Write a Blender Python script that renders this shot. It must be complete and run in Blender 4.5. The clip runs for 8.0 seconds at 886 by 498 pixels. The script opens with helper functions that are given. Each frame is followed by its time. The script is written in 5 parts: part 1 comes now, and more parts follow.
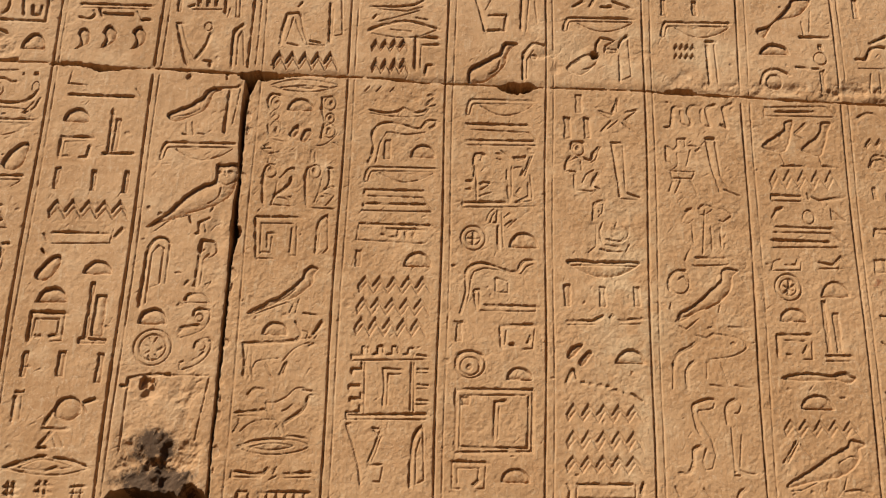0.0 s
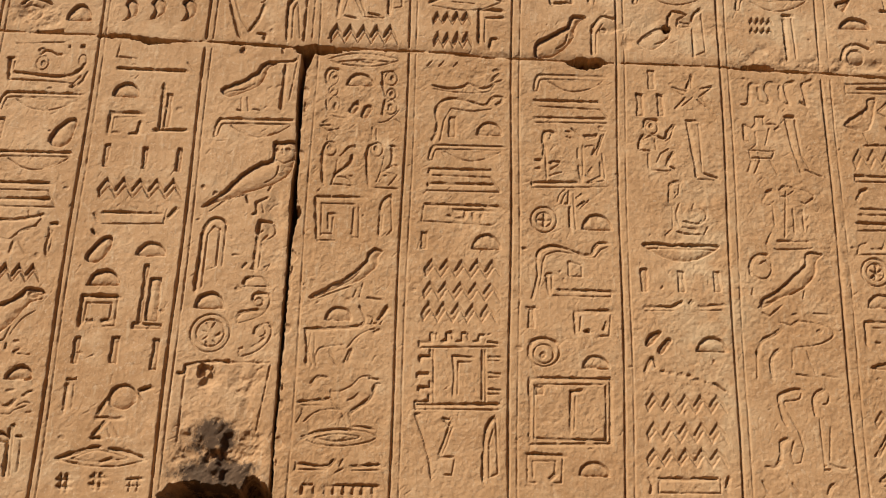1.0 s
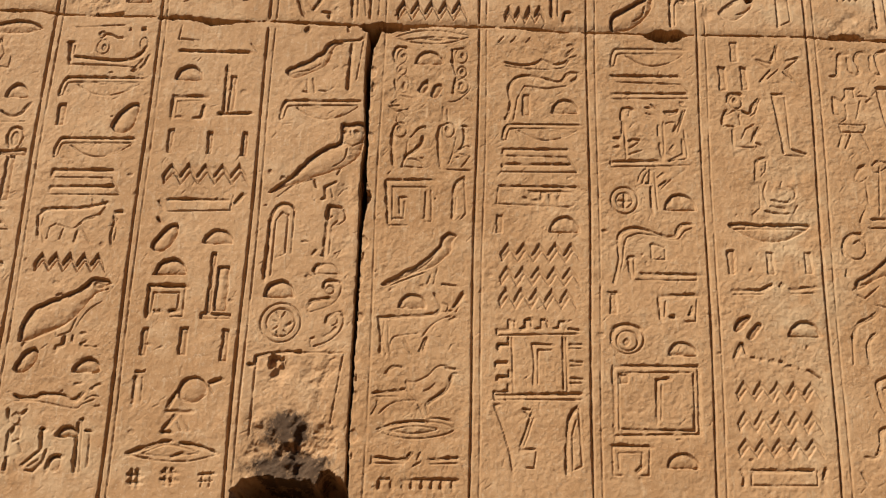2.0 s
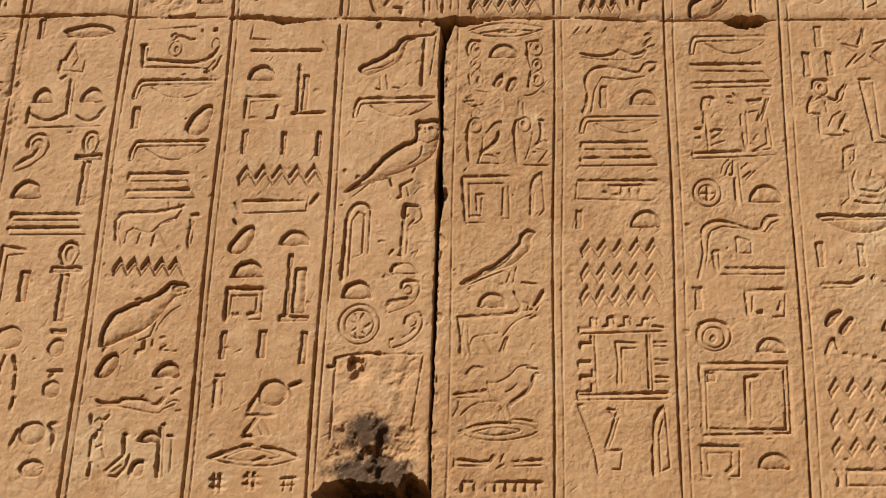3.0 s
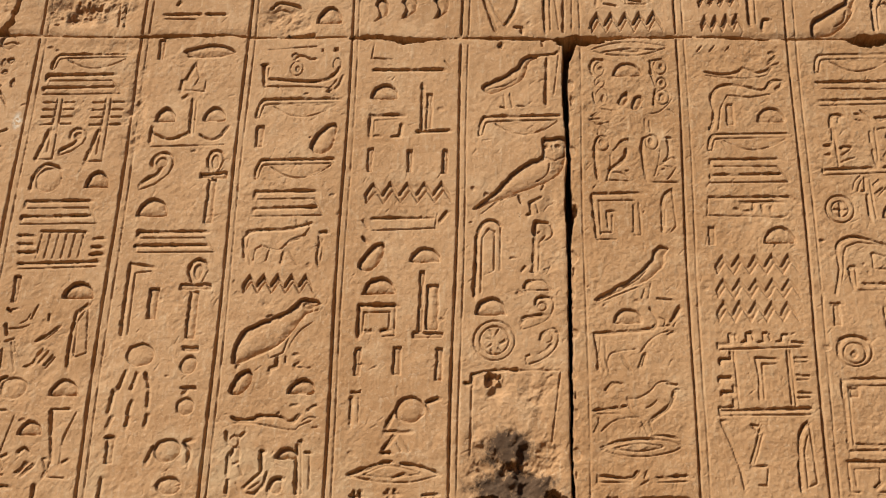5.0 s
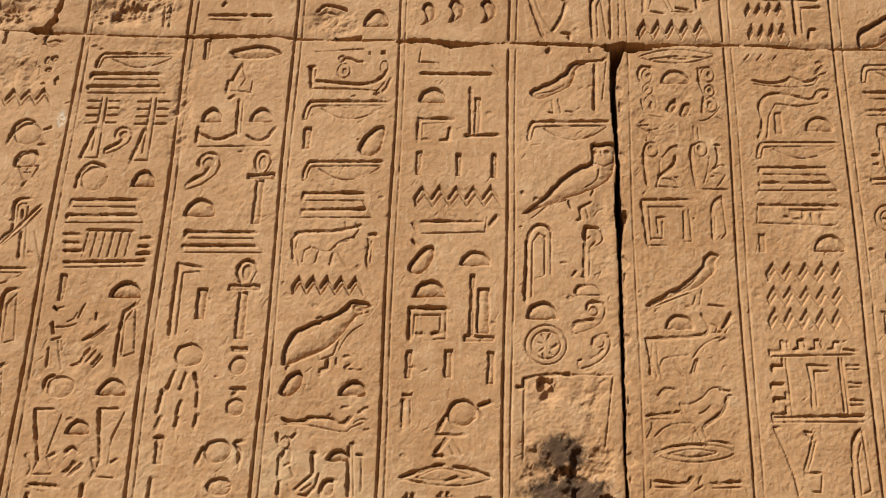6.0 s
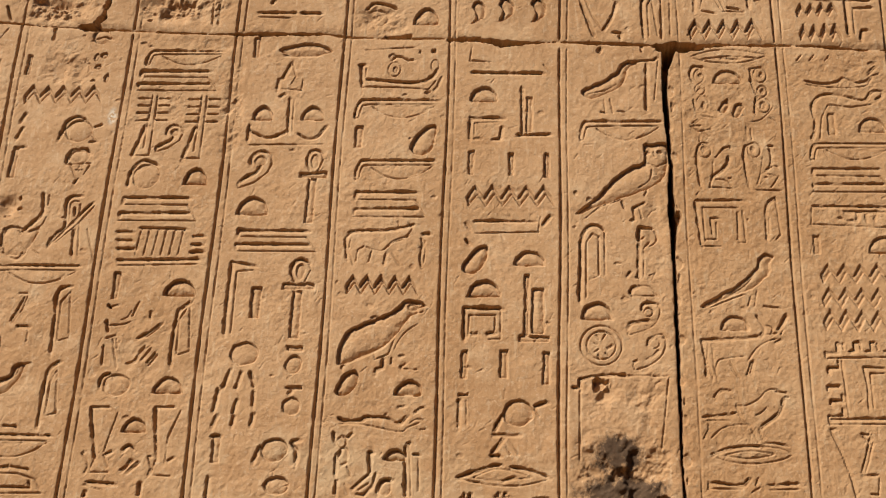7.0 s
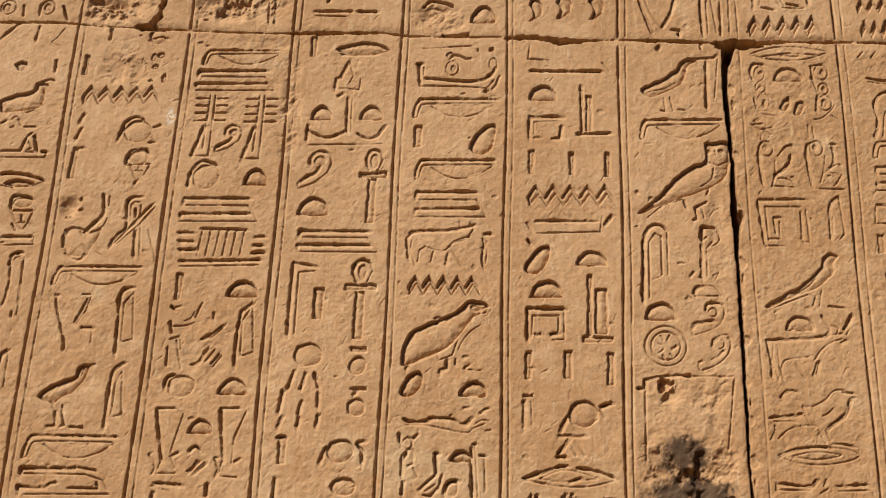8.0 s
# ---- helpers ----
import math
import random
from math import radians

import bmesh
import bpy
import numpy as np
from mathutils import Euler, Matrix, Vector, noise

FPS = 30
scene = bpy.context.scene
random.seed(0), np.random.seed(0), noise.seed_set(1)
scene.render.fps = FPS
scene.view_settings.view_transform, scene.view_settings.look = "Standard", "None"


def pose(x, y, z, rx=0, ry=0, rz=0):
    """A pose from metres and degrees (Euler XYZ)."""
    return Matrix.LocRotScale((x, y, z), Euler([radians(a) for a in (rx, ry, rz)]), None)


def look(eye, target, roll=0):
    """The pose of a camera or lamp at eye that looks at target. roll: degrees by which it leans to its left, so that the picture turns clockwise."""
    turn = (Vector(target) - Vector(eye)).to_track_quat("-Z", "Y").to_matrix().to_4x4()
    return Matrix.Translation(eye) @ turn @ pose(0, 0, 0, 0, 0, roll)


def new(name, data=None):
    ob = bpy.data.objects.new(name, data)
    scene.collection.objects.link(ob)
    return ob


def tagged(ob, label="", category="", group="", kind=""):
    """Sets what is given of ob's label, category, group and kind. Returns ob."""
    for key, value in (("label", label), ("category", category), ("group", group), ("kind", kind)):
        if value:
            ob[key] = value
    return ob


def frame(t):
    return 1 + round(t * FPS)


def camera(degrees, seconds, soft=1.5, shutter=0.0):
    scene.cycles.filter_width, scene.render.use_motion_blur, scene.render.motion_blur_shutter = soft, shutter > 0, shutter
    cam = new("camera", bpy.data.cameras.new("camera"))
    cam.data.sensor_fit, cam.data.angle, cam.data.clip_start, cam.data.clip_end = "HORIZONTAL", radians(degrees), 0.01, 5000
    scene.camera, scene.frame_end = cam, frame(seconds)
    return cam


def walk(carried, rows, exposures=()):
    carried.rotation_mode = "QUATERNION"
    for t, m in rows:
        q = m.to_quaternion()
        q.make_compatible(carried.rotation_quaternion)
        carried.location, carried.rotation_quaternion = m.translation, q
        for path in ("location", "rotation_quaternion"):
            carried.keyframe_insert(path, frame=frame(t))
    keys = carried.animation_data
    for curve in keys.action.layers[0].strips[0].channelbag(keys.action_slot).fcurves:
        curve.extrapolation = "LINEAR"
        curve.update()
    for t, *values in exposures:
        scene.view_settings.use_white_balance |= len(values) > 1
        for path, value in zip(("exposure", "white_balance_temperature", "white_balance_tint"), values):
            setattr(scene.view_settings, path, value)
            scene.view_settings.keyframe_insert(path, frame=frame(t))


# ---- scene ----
EXPOSURE = 0.49
cam = camera(40.2, 8.0, soft=1.2)
PATH = [
    (0, (0.013, 0.041, 1.491), (0.018, 1.853, 2.339), 1.2),
    (0.5, (-0.078, 0.109, 1.515), (-0.066, 1.924, 2.353), 1.3),
    (1, (-0.158, 0.182, 1.535), (-0.153, 2.001, 2.365), 1.4),
    (1.5, (-0.205, 0.241, 1.559), (-0.228, 2.066, 2.376), 1.5),
    (3, (-0.256, 0.311, 1.631), (-0.439, 2.146, 2.406), 1.9),
    (3.5, (-0.3, 0.311, 1.636), (-0.511, 2.142, 2.411), 1.9),
    (4, (-0.375, 0.305, 1.625), (-0.592, 2.13, 2.413), 1.9),
    (4.5, (-0.464, 0.309, 1.599), (-0.671, 2.125, 2.412), 1.9),
    (6, (-0.719, 0.303, 1.556), (-0.875, 2.107, 2.406), 2.3),
    (6.5, (-0.783, 0.294, 1.56), (-0.937, 2.1, 2.405), 2.5),
    (7, (-0.84, 0.28, 1.575), (-1.0, 2.092, 2.407), 2.6),
    (7.5, (-0.898, 0.268, 1.591), (-1.066, 2.085, 2.41), 2.6),
    (8, (-0.952, 0.255, 1.608), (-1.136, 2.076, 2.413), 2.7),
]
walk(cam, [(t, look(eye, target, roll)) for t, eye, target, roll in PATH], exposures=[(0.0, EXPOSURE), (8.0, EXPOSURE)])

# ---- daylight: sun from above and to the left, in front of the wall ----
SUN_WAY = Vector((-0.98, -1.0, 1.18)).normalized()      # from the wall towards the sun
elevation = math.asin(SUN_WAY.z)
azimuth = math.atan2(SUN_WAY.x, SUN_WAY.y)
world = bpy.data.worlds.new("sky")
scene.world = world
world.use_nodes = True
sky = world.node_tree.nodes.new("ShaderNodeTexSky")
sky.sky_type = "NISHITA"
sky.sun_disc = False
sky.sun_elevation, sky.sun_rotation = elevation, azimuth
sky.air_density, sky.dust_density = 0.4, 0.4
background = world.node_tree.nodes["Background"]
background.inputs["Strength"].default_value = 0.05
world.node_tree.links.new(sky.outputs["Color"], background.inputs["Color"])
sun = new("sun", bpy.data.lights.new("sun", "SUN"))
sun.data.energy, sun.data.angle, sun.data.color = 5.0, radians(0.5), (1.0, 0.945, 0.87)
sun.matrix_world = look((0, 0, 8), Vector((0, 0, 8)) - SUN_WAY)


# ---- materials ----
class Nodes:
    """Short hand for building a node material."""

    def __init__(self, name):
        self.material = bpy.data.materials.new(name)
        self.material.use_nodes = True
        self.tree = self.material.node_tree
        self.shader = self.tree.nodes["Principled BSDF"]
        self.place = self.tree.nodes.new("ShaderNodeNewGeometry").outputs["Position"]

    def join(self, a, b):
        self.tree.links.new(a, b)

    def noise(self, scale, detail=4.0, rough=0.55, place=None):
        n = self.tree.nodes.new("ShaderNodeTexNoise")
        n.inputs["Scale"].default_value, n.inputs["Detail"].default_value, n.inputs["Roughness"].default_value = scale, detail, rough
        self.join(place or self.place, n.inputs["Vector"])
        return n.outputs["Fac"]

    def stretched(self, x, y, z):
        n = self.tree.nodes.new("ShaderNodeVectorMath")
        n.operation = "MULTIPLY"
        n.inputs[1].default_value = (x, y, z)
        self.join(self.place, n.inputs[0])
        return n.outputs[0]

    def ramp(self, fac, lo, hi, a=0.0, b=1.0):
        n = self.tree.nodes.new("ShaderNodeMapRange")
        n.interpolation_type = "SMOOTHSTEP"
        for key, value in (("From Min", lo), ("From Max", hi), ("To Min", a), ("To Max", b)):
            n.inputs[key].default_value = value
        self.join(fac, n.inputs["Value"])
        return n.outputs["Result"]

    def math(self, op, a, b):
        n = self.tree.nodes.new("ShaderNodeMath")
        n.operation = op
        for i, v in enumerate((a, b)):
            if isinstance(v, (int, float)):
                n.inputs[i].default_value = v
            else:
                self.join(v, n.inputs[i])
        return n.outputs[0]

    def mix(self, fac, a, b, how="MIX"):
        n = self.tree.nodes.new("ShaderNodeMix")
        n.data_type, n.blend_type = "RGBA", how
        for socket, v in ((n.inputs[0], fac), (n.inputs[6], a), (n.inputs[7], b)):
            if isinstance(v, (int, float)):
                socket.default_value = v
            elif isinstance(v, tuple):
                socket.default_value = (*v, 1.0)
            else:
                self.join(v, socket)
        return n.outputs[2]

    def near(self, x, z, rx, rz):
        """1 at a place on the wall's face, falling to 0 at an elliptical rim."""
        n = self.tree.nodes.new("ShaderNodeVectorMath")
        n.operation = "SUBTRACT"
        n.inputs[1].default_value = (x, 2.89, z)
        self.join(self.place, n.inputs[0])
        m = self.tree.nodes.new("ShaderNodeVectorMath")
        m.operation = "MULTIPLY"
        m.inputs[1].default_value = (1 / rx, 1.0, 1 / rz)
        self.join(n.outputs[0], m.inputs[0])
        o = self.tree.nodes.new("ShaderNodeVectorMath")
        o.operation = "LENGTH"
        self.join(m.outputs[0], o.inputs[0])
        return self.ramp(o.outputs["Value"], 0.2, 1.0, 1.0, 0.0)

    def bump(self, height, metres, strength=1.0, under=None):
        n = self.tree.nodes.new("ShaderNodeBump")
        n.inputs["Distance"].default_value, n.inputs["Strength"].default_value = metres, strength
        self.join(height, n.inputs["Height"])
        if under:
            self.join(under, n.inputs["Normal"])
        return n.outputs["Normal"]

    def done(self, colour, normal=None, rough=0.92):
        self.join(colour, self.shader.inputs["Base Color"])
        self.shader.inputs["Roughness"].default_value = rough
        self.shader.inputs["Specular IOR Level"].default_value = 0.2
        if normal:
            self.join(normal, self.shader.inputs["Normal"])
        return self.material


def sandstone():
    """Golden Nile sandstone: bedding streaks, blotches, sandy grain, rusty specks, pale rubbed patches, one sooty
    stain, painted shade in the broken corner.
    """
    n = Nodes("golden_sandstone")
    broad = n.noise(1.7, 5.0)
    blotch = n.noise(9.0, 6.0, 0.62)
    grain = n.noise(260.0, 3.0, 0.7)
    speckle = n.noise(75.0, 4.0, 0.65)
    bedding = n.noise(3.0, 5.0, 0.6, n.stretched(1.0, 1.0, 9.0))
    colour = n.mix(n.ramp(broad, 0.35, 0.65), (0.367, 0.208, 0.096), (0.432, 0.258, 0.128))
    colour = n.mix(n.ramp(blotch, 0.50, 0.68, 0.0, 0.65), colour, (0.475, 0.309, 0.167))
    colour = n.mix(n.ramp(blotch, 0.30, 0.46, 0.55, 0.0), colour, (0.317, 0.172, 0.073))
    colour = n.mix(n.ramp(bedding, 0.52, 0.66, 0.0, 0.30), colour, (0.338, 0.179, 0.077))
    colour = n.mix(n.ramp(speckle, 0.55, 0.68, 0.0, 0.40), colour, (0.504, 0.351, 0.210))
    colour = n.mix(n.ramp(speckle, 0.30, 0.44, 0.38, 0.0), colour, (0.266, 0.140, 0.059))
    colour = n.mix(n.ramp(grain, 0.30, 0.70, 0.12, 0.0), colour, (0.259, 0.140, 0.052))
    fleck = n.noise(140.0, 2.0, 0.5)
    colour = n.mix(n.ramp(fleck, 0.62, 0.72, 0.0, 0.35), colour, (0.547, 0.407, 0.262))
    colour = n.mix(n.ramp(fleck, 0.26, 0.36, 0.25, 0.0), colour, (0.223, 0.116, 0.049))
    # upright chisel marks, and the redder stone of the block beyond the joint
    chisel = n.noise(1.0, 4.0, 0.6, n.stretched(95.0, 30.0, 16.0))
    colour = n.mix(n.ramp(chisel, 0.58, 0.70, 0.0, 0.35), colour, (0.520, 0.375, 0.225))
    colour = n.mix(n.ramp(chisel, 0.30, 0.40, 0.30, 0.0), colour, (0.290, 0.160, 0.070))
    axes = n.tree.nodes.new("ShaderNodeSeparateXYZ")
    n.join(n.place, axes.inputs[0])
    other = n.math("MULTIPLY", n.ramp(axes.outputs["X"], -0.535, -0.52), n.ramp(axes.outputs["Z"], 3.30, 3.34, 1.0, 0.0))
    colour = n.mix(other, colour, (0.96, 0.945, 0.92), "MULTIPLY")
    # pale rubbed or patched stone
    pale = n.math("MAXIMUM", n.near(0.60, 3.44, 0.42, 0.13), n.near(0.50, 2.62, 0.16, 0.55))
    pale = n.math("MAXIMUM", pale, n.near(-1.32, 2.22, 0.50, 0.14))
    pale = n.math("MULTIPLY", pale, n.ramp(n.noise(13.0, 5.0), 0.42, 0.60))
    colour = n.mix(n.math("MULTIPLY", pale, 0.38), colour, (0.511, 0.383, 0.226))
    # rust spot
    rust = n.math("MULTIPLY", n.near(1.139, 2.757, 0.022, 0.022), n.ramp(n.noise(60.0), 0.40, 0.55))
    colour = n.mix(n.math("MULTIPLY", rust, 0.8), colour, (0.173, 0.049, 0.016))
    # sooty patches, joined below by the painted shade of the hollow
    soot_and_shade = n.math("MAXIMUM", n.near(-0.664, 2.285, 0.092, 0.072), n.near(-0.650, 2.195, 0.160, 0.075))
    streaks = n.noise(1.0, 6.0, 0.70, n.stretched(34.0, 20.0, 22.0))
    soot_and_shade = n.math("ADD", n.math("MULTIPLY", soot_and_shade, 1.15), n.math("MULTIPLY", n.math("SUBTRACT", streaks, 0.5), 2.4))
    soot_and_shade = n.math("MULTIPLY", n.ramp(soot_and_shade, 0.25, 1.25), n.ramp(n.noise(55.0, 4.0, 0.65), 0.35, 0.60, 0.45, 1.0))
    soot_and_shade = n.math("MULTIPLY", soot_and_shade, n.near(-0.655, 2.235, 0.24, 0.19))
    # shade inside the broken corner's hollow, painted into the stone colour
    hollow_shade = n.near(-0.64, 2.10, 0.19, 0.13)
    soot_and_shade = n.math("MAXIMUM", n.math("MINIMUM", n.math("MULTIPLY", soot_and_shade, 1.9), 0.93), n.math("MULTIPLY", hollow_shade, 0.8))
    colour = n.mix(n.math("MULTIPLY", soot_and_shade, 0.95), colour, (0.036, 0.021, 0.013))
    # a chalky chip
    chip = n.math("MULTIPLY", n.near(-1.936, 3.14, 0.016, 0.035), n.ramp(n.noise(70.0), 0.42, 0.5))
    colour = n.mix(chip, colour, (0.562, 0.491, 0.380))
    coarse = n.math("MULTIPLY", n.noise(38.0, 6.0, 0.7), n.ramp(n.noise(6.0, 4.0), 0.35, 0.65, 0.35, 1.2))
    normal = n.bump(coarse, 0.008, 0.45)
    normal = n.bump(n.noise(190.0, 4.0, 0.7), 0.003, 0.42, normal)
    normal = n.bump(chisel, 0.003, 0.35, normal)
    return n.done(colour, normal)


def sand():
    n = Nodes("desert_sand")
    colour = n.mix(n.noise(0.6, 6.0), (0.20, 0.128, 0.066), (0.27, 0.170, 0.088))
    colour = n.mix(n.ramp(n.noise(40.0, 4.0), 0.5, 0.7, 0.0, 0.4), colour, (0.13, 0.09, 0.055))
    return n.done(colour, n.bump(n.noise(14.0, 6.0), 0.02, 0.5))


STONE, SAND = sandstone(), sand()

# ---- the carved face: a relief that every sign cuts into ----
FACE = 2.89                                   # the wall's plane, y in metres
X0, X1, Z0, Z1, CELL = -2.520, 1.344, 2.092, 3.688, 0.0021
NX, NZ = round((X1 - X0) / CELL), round((Z1 - Z0) / CELL)
GX, GZ = np.meshgrid(np.linspace(X0, X1, NX + 1), np.linspace(Z0, Z1, NZ + 1))
rng = np.random.default_rng(7)


def grain_field(size, octaves=3):
    """Smooth noise about -1 to 1 over the face, with lumps of that size in metres."""
    total, weight = np.zeros_like(GX), 0.0
    for o in range(octaves):
        step = size / 2 ** o
        w, h = int((X1 - X0) / step) + 3, int((Z1 - Z0) / step) + 3
        lattice = rng.uniform(-1, 1, (h, w))
        u, v = (GX - X0) / step, (GZ - Z0) / step
        i, j = u.astype(int), v.astype(int)
        fu, fv = u - i, v - j
        fu, fv = fu * fu * (3 - 2 * fu), fv * fv * (3 - 2 * fv)
        total += 0.55 ** o * ((lattice[j, i] * (1 - fu) + lattice[j, i + 1] * fu) * (1 - fv)
                              + (lattice[j + 1, i] * (1 - fu) + lattice[j + 1, i + 1] * fu) * fv)
        weight += 0.55 ** o
    return total / weight


SWELL, LUMPS, RAGGED, FINE = grain_field(0.45), grain_field(0.06), grain_field(0.018), grain_field(0.008, 2)
DEPTH = np.zeros_like(GX)                     # how deep the stone is cut away, in metres
OWNER = np.full((NZ, NX), -1, dtype=np.int32) # which sign each cell belongs to
signs = []


def window(xa, xb, za, zb):
    i0, i1 = max(0, int((xa - X0) / CELL)), min(NX + 1, int((xb - X0) / CELL) + 2)
    j0, j1 = max(0, int((za - Z0) / CELL)), min(NZ + 1, int((zb - Z0) / CELL) + 2)
    return (slice(j0, j1), slice(i0, i1)) if i1 > i0 + 1 and j1 > j0 + 1 else None


def curve(points, closed=False, steps=5):
    """A smooth line through the points."""
    n, made = len(points), []
    if n < 3:
        return points
    p = [np.array(q) for q in points]
    at = (lambda i: p[i % n]) if closed else (lambda i: p[min(max(i, 0), n - 1)])
    for i in range(n if closed else n - 1):
        a, b, c, d = at(i - 1), at(i), at(i + 1), at(i + 2)
        for s in range(steps):
            t = s / steps
            made.append(tuple(0.5 * (2 * b + (c - a) * t + (2 * a - 5 * b + 4 * c - d) * t ** 2 + (3 * b - a - 3 * c + d) * t ** 3)))
    return made if closed else made + [tuple(p[-1])]


def oval(cx, cz, rx, rz, n=22):
    return [(cx + rx * math.cos(2 * math.pi * k / n), cz + rz * math.sin(2 * math.pi * k / n)) for k in range(n)]


def away(px, pz, points, closed):
    """Distance to a line, whether inside it, where closed, and how far the nearest place on it lies from its nearer end, as a share of the run-out."""
    best, inside, along, run = np.full(px.shape, 9.0), np.zeros(px.shape, bool), np.zeros(px.shape), 0.0
    ends = list(zip(points, points[1:] + points[:1])) if closed else list(zip(points, points[1:]))
    for (ax, az), (bx, bz) in ends:
        dx, dz = bx - ax, bz - az
        size = max(math.hypot(dx, dz), 1e-6)
        s = np.clip(((px - ax) * dx + (pz - az) * dz) / size ** 2, 0, 1)
        d = np.hypot(px - ax - s * dx, pz - az - s * dz)
        along = np.where(d < best, run + s * size, along)
        best = np.minimum(best, d)
        run += size
        if closed and az != bz:
            inside ^= ((az > pz) != (bz > pz)) & (px < (bx - ax) * (pz - az) / (bz - az) + ax)
    return best, inside, np.minimum(along, run - along) / max(min(0.012, 0.16 * run), 0.002)


def eased(v):
    v = np.clip(v, 0, 1)
    return v * v * (3 - 2 * v)


BLUNT = 0.0023                                # how steep the sides of the cuts are
RIGHT_OF_JOINT = 0.74                         # the block beyond the upright joint is more worn


def worn(x, z):
    """The share of the first depth that is left at a place."""
    return 0.62 if x > 0.57 and z < 3.3 else RIGHT_OF_JOINT if x > -0.53 and z < 3.34 else 1.0


def cut(points, half, deep, closed=False, sunk=False, owner=None, margin=0.008, ragged=0.0027, slope=0.0, added=False, slope_share=0.38, swell=0.008, fine=1.0):
    """Cut a groove along a line or, if sunk, a hollow whose floor swells up again inside its rim."""
    xs, zs = [p[0] for p in points], [p[1] for p in points]
    pad = half + margin + 0.006
    w = window(min(xs) - pad, max(xs) + pad, min(zs) - pad, max(zs) + pad)
    if w is None:
        return
    px, pz = GX[w], GZ[w]
    d, inside, along = away(px, pz, points, closed)
    half *= fine
    ragged = min(ragged, 0.0010) if 0 < half <= SLIGHT + 0.0003 else ragged
    rough = RAGGED[w] * ragged + LUMPS[w] * ragged * 0.6 + FINE[w] * ragged * 0.5
    if sunk:
        signed = np.where(inside, d, -d) + rough
        profile = deep * eased((signed + 0.001) / BLUNT) * (0.25 + 0.75 * np.exp(-np.maximum(signed - 0.002, 0) / swell)) * (1.0 + 0.12 * LUMPS[w])
        reach = np.where(inside, 0, d)
    else:
        # a chisel cut: uneven in width, running out at its ends, easing up on its lower right side
        taper = 1.0 if closed else np.clip(0.6 + along, 0.6, 1.0)
        wide = half * taper * (1.0 + 0.20 * LUMPS[w] + 0.12 * RAGGED[w])
        profile = deep * taper * eased((wide + rough - d) / (half * 0.95)) * (0.95 + 0.08 * FINE[w] + 0.22 * LUMPS[w])
        reach = d - half
        if slope:
            d2, _, _ = away(px - slope, pz + slope, points, closed)
            profile = np.maximum(profile, deep * slope_share * taper * eased((half * 1.7 - d2) / (half * 1.7)))
    DEPTH[w] = np.minimum(DEPTH[w] + 0.85 * profile, np.maximum(DEPTH[w], 0.016)) if added else np.maximum(DEPTH[w], profile)
    if owner is not None:
        mine = (reach < margin)[:-1, :-1]
        cells = OWNER[w[0].start:w[0].stop - 1, w[1].start:w[1].stop - 1]
        cells[mine & (cells == -1)] = owner


BOLD, DEEP, SLIGHT, SHALLOW = 0.0042, 0.0108, 0.0026, 0.0056


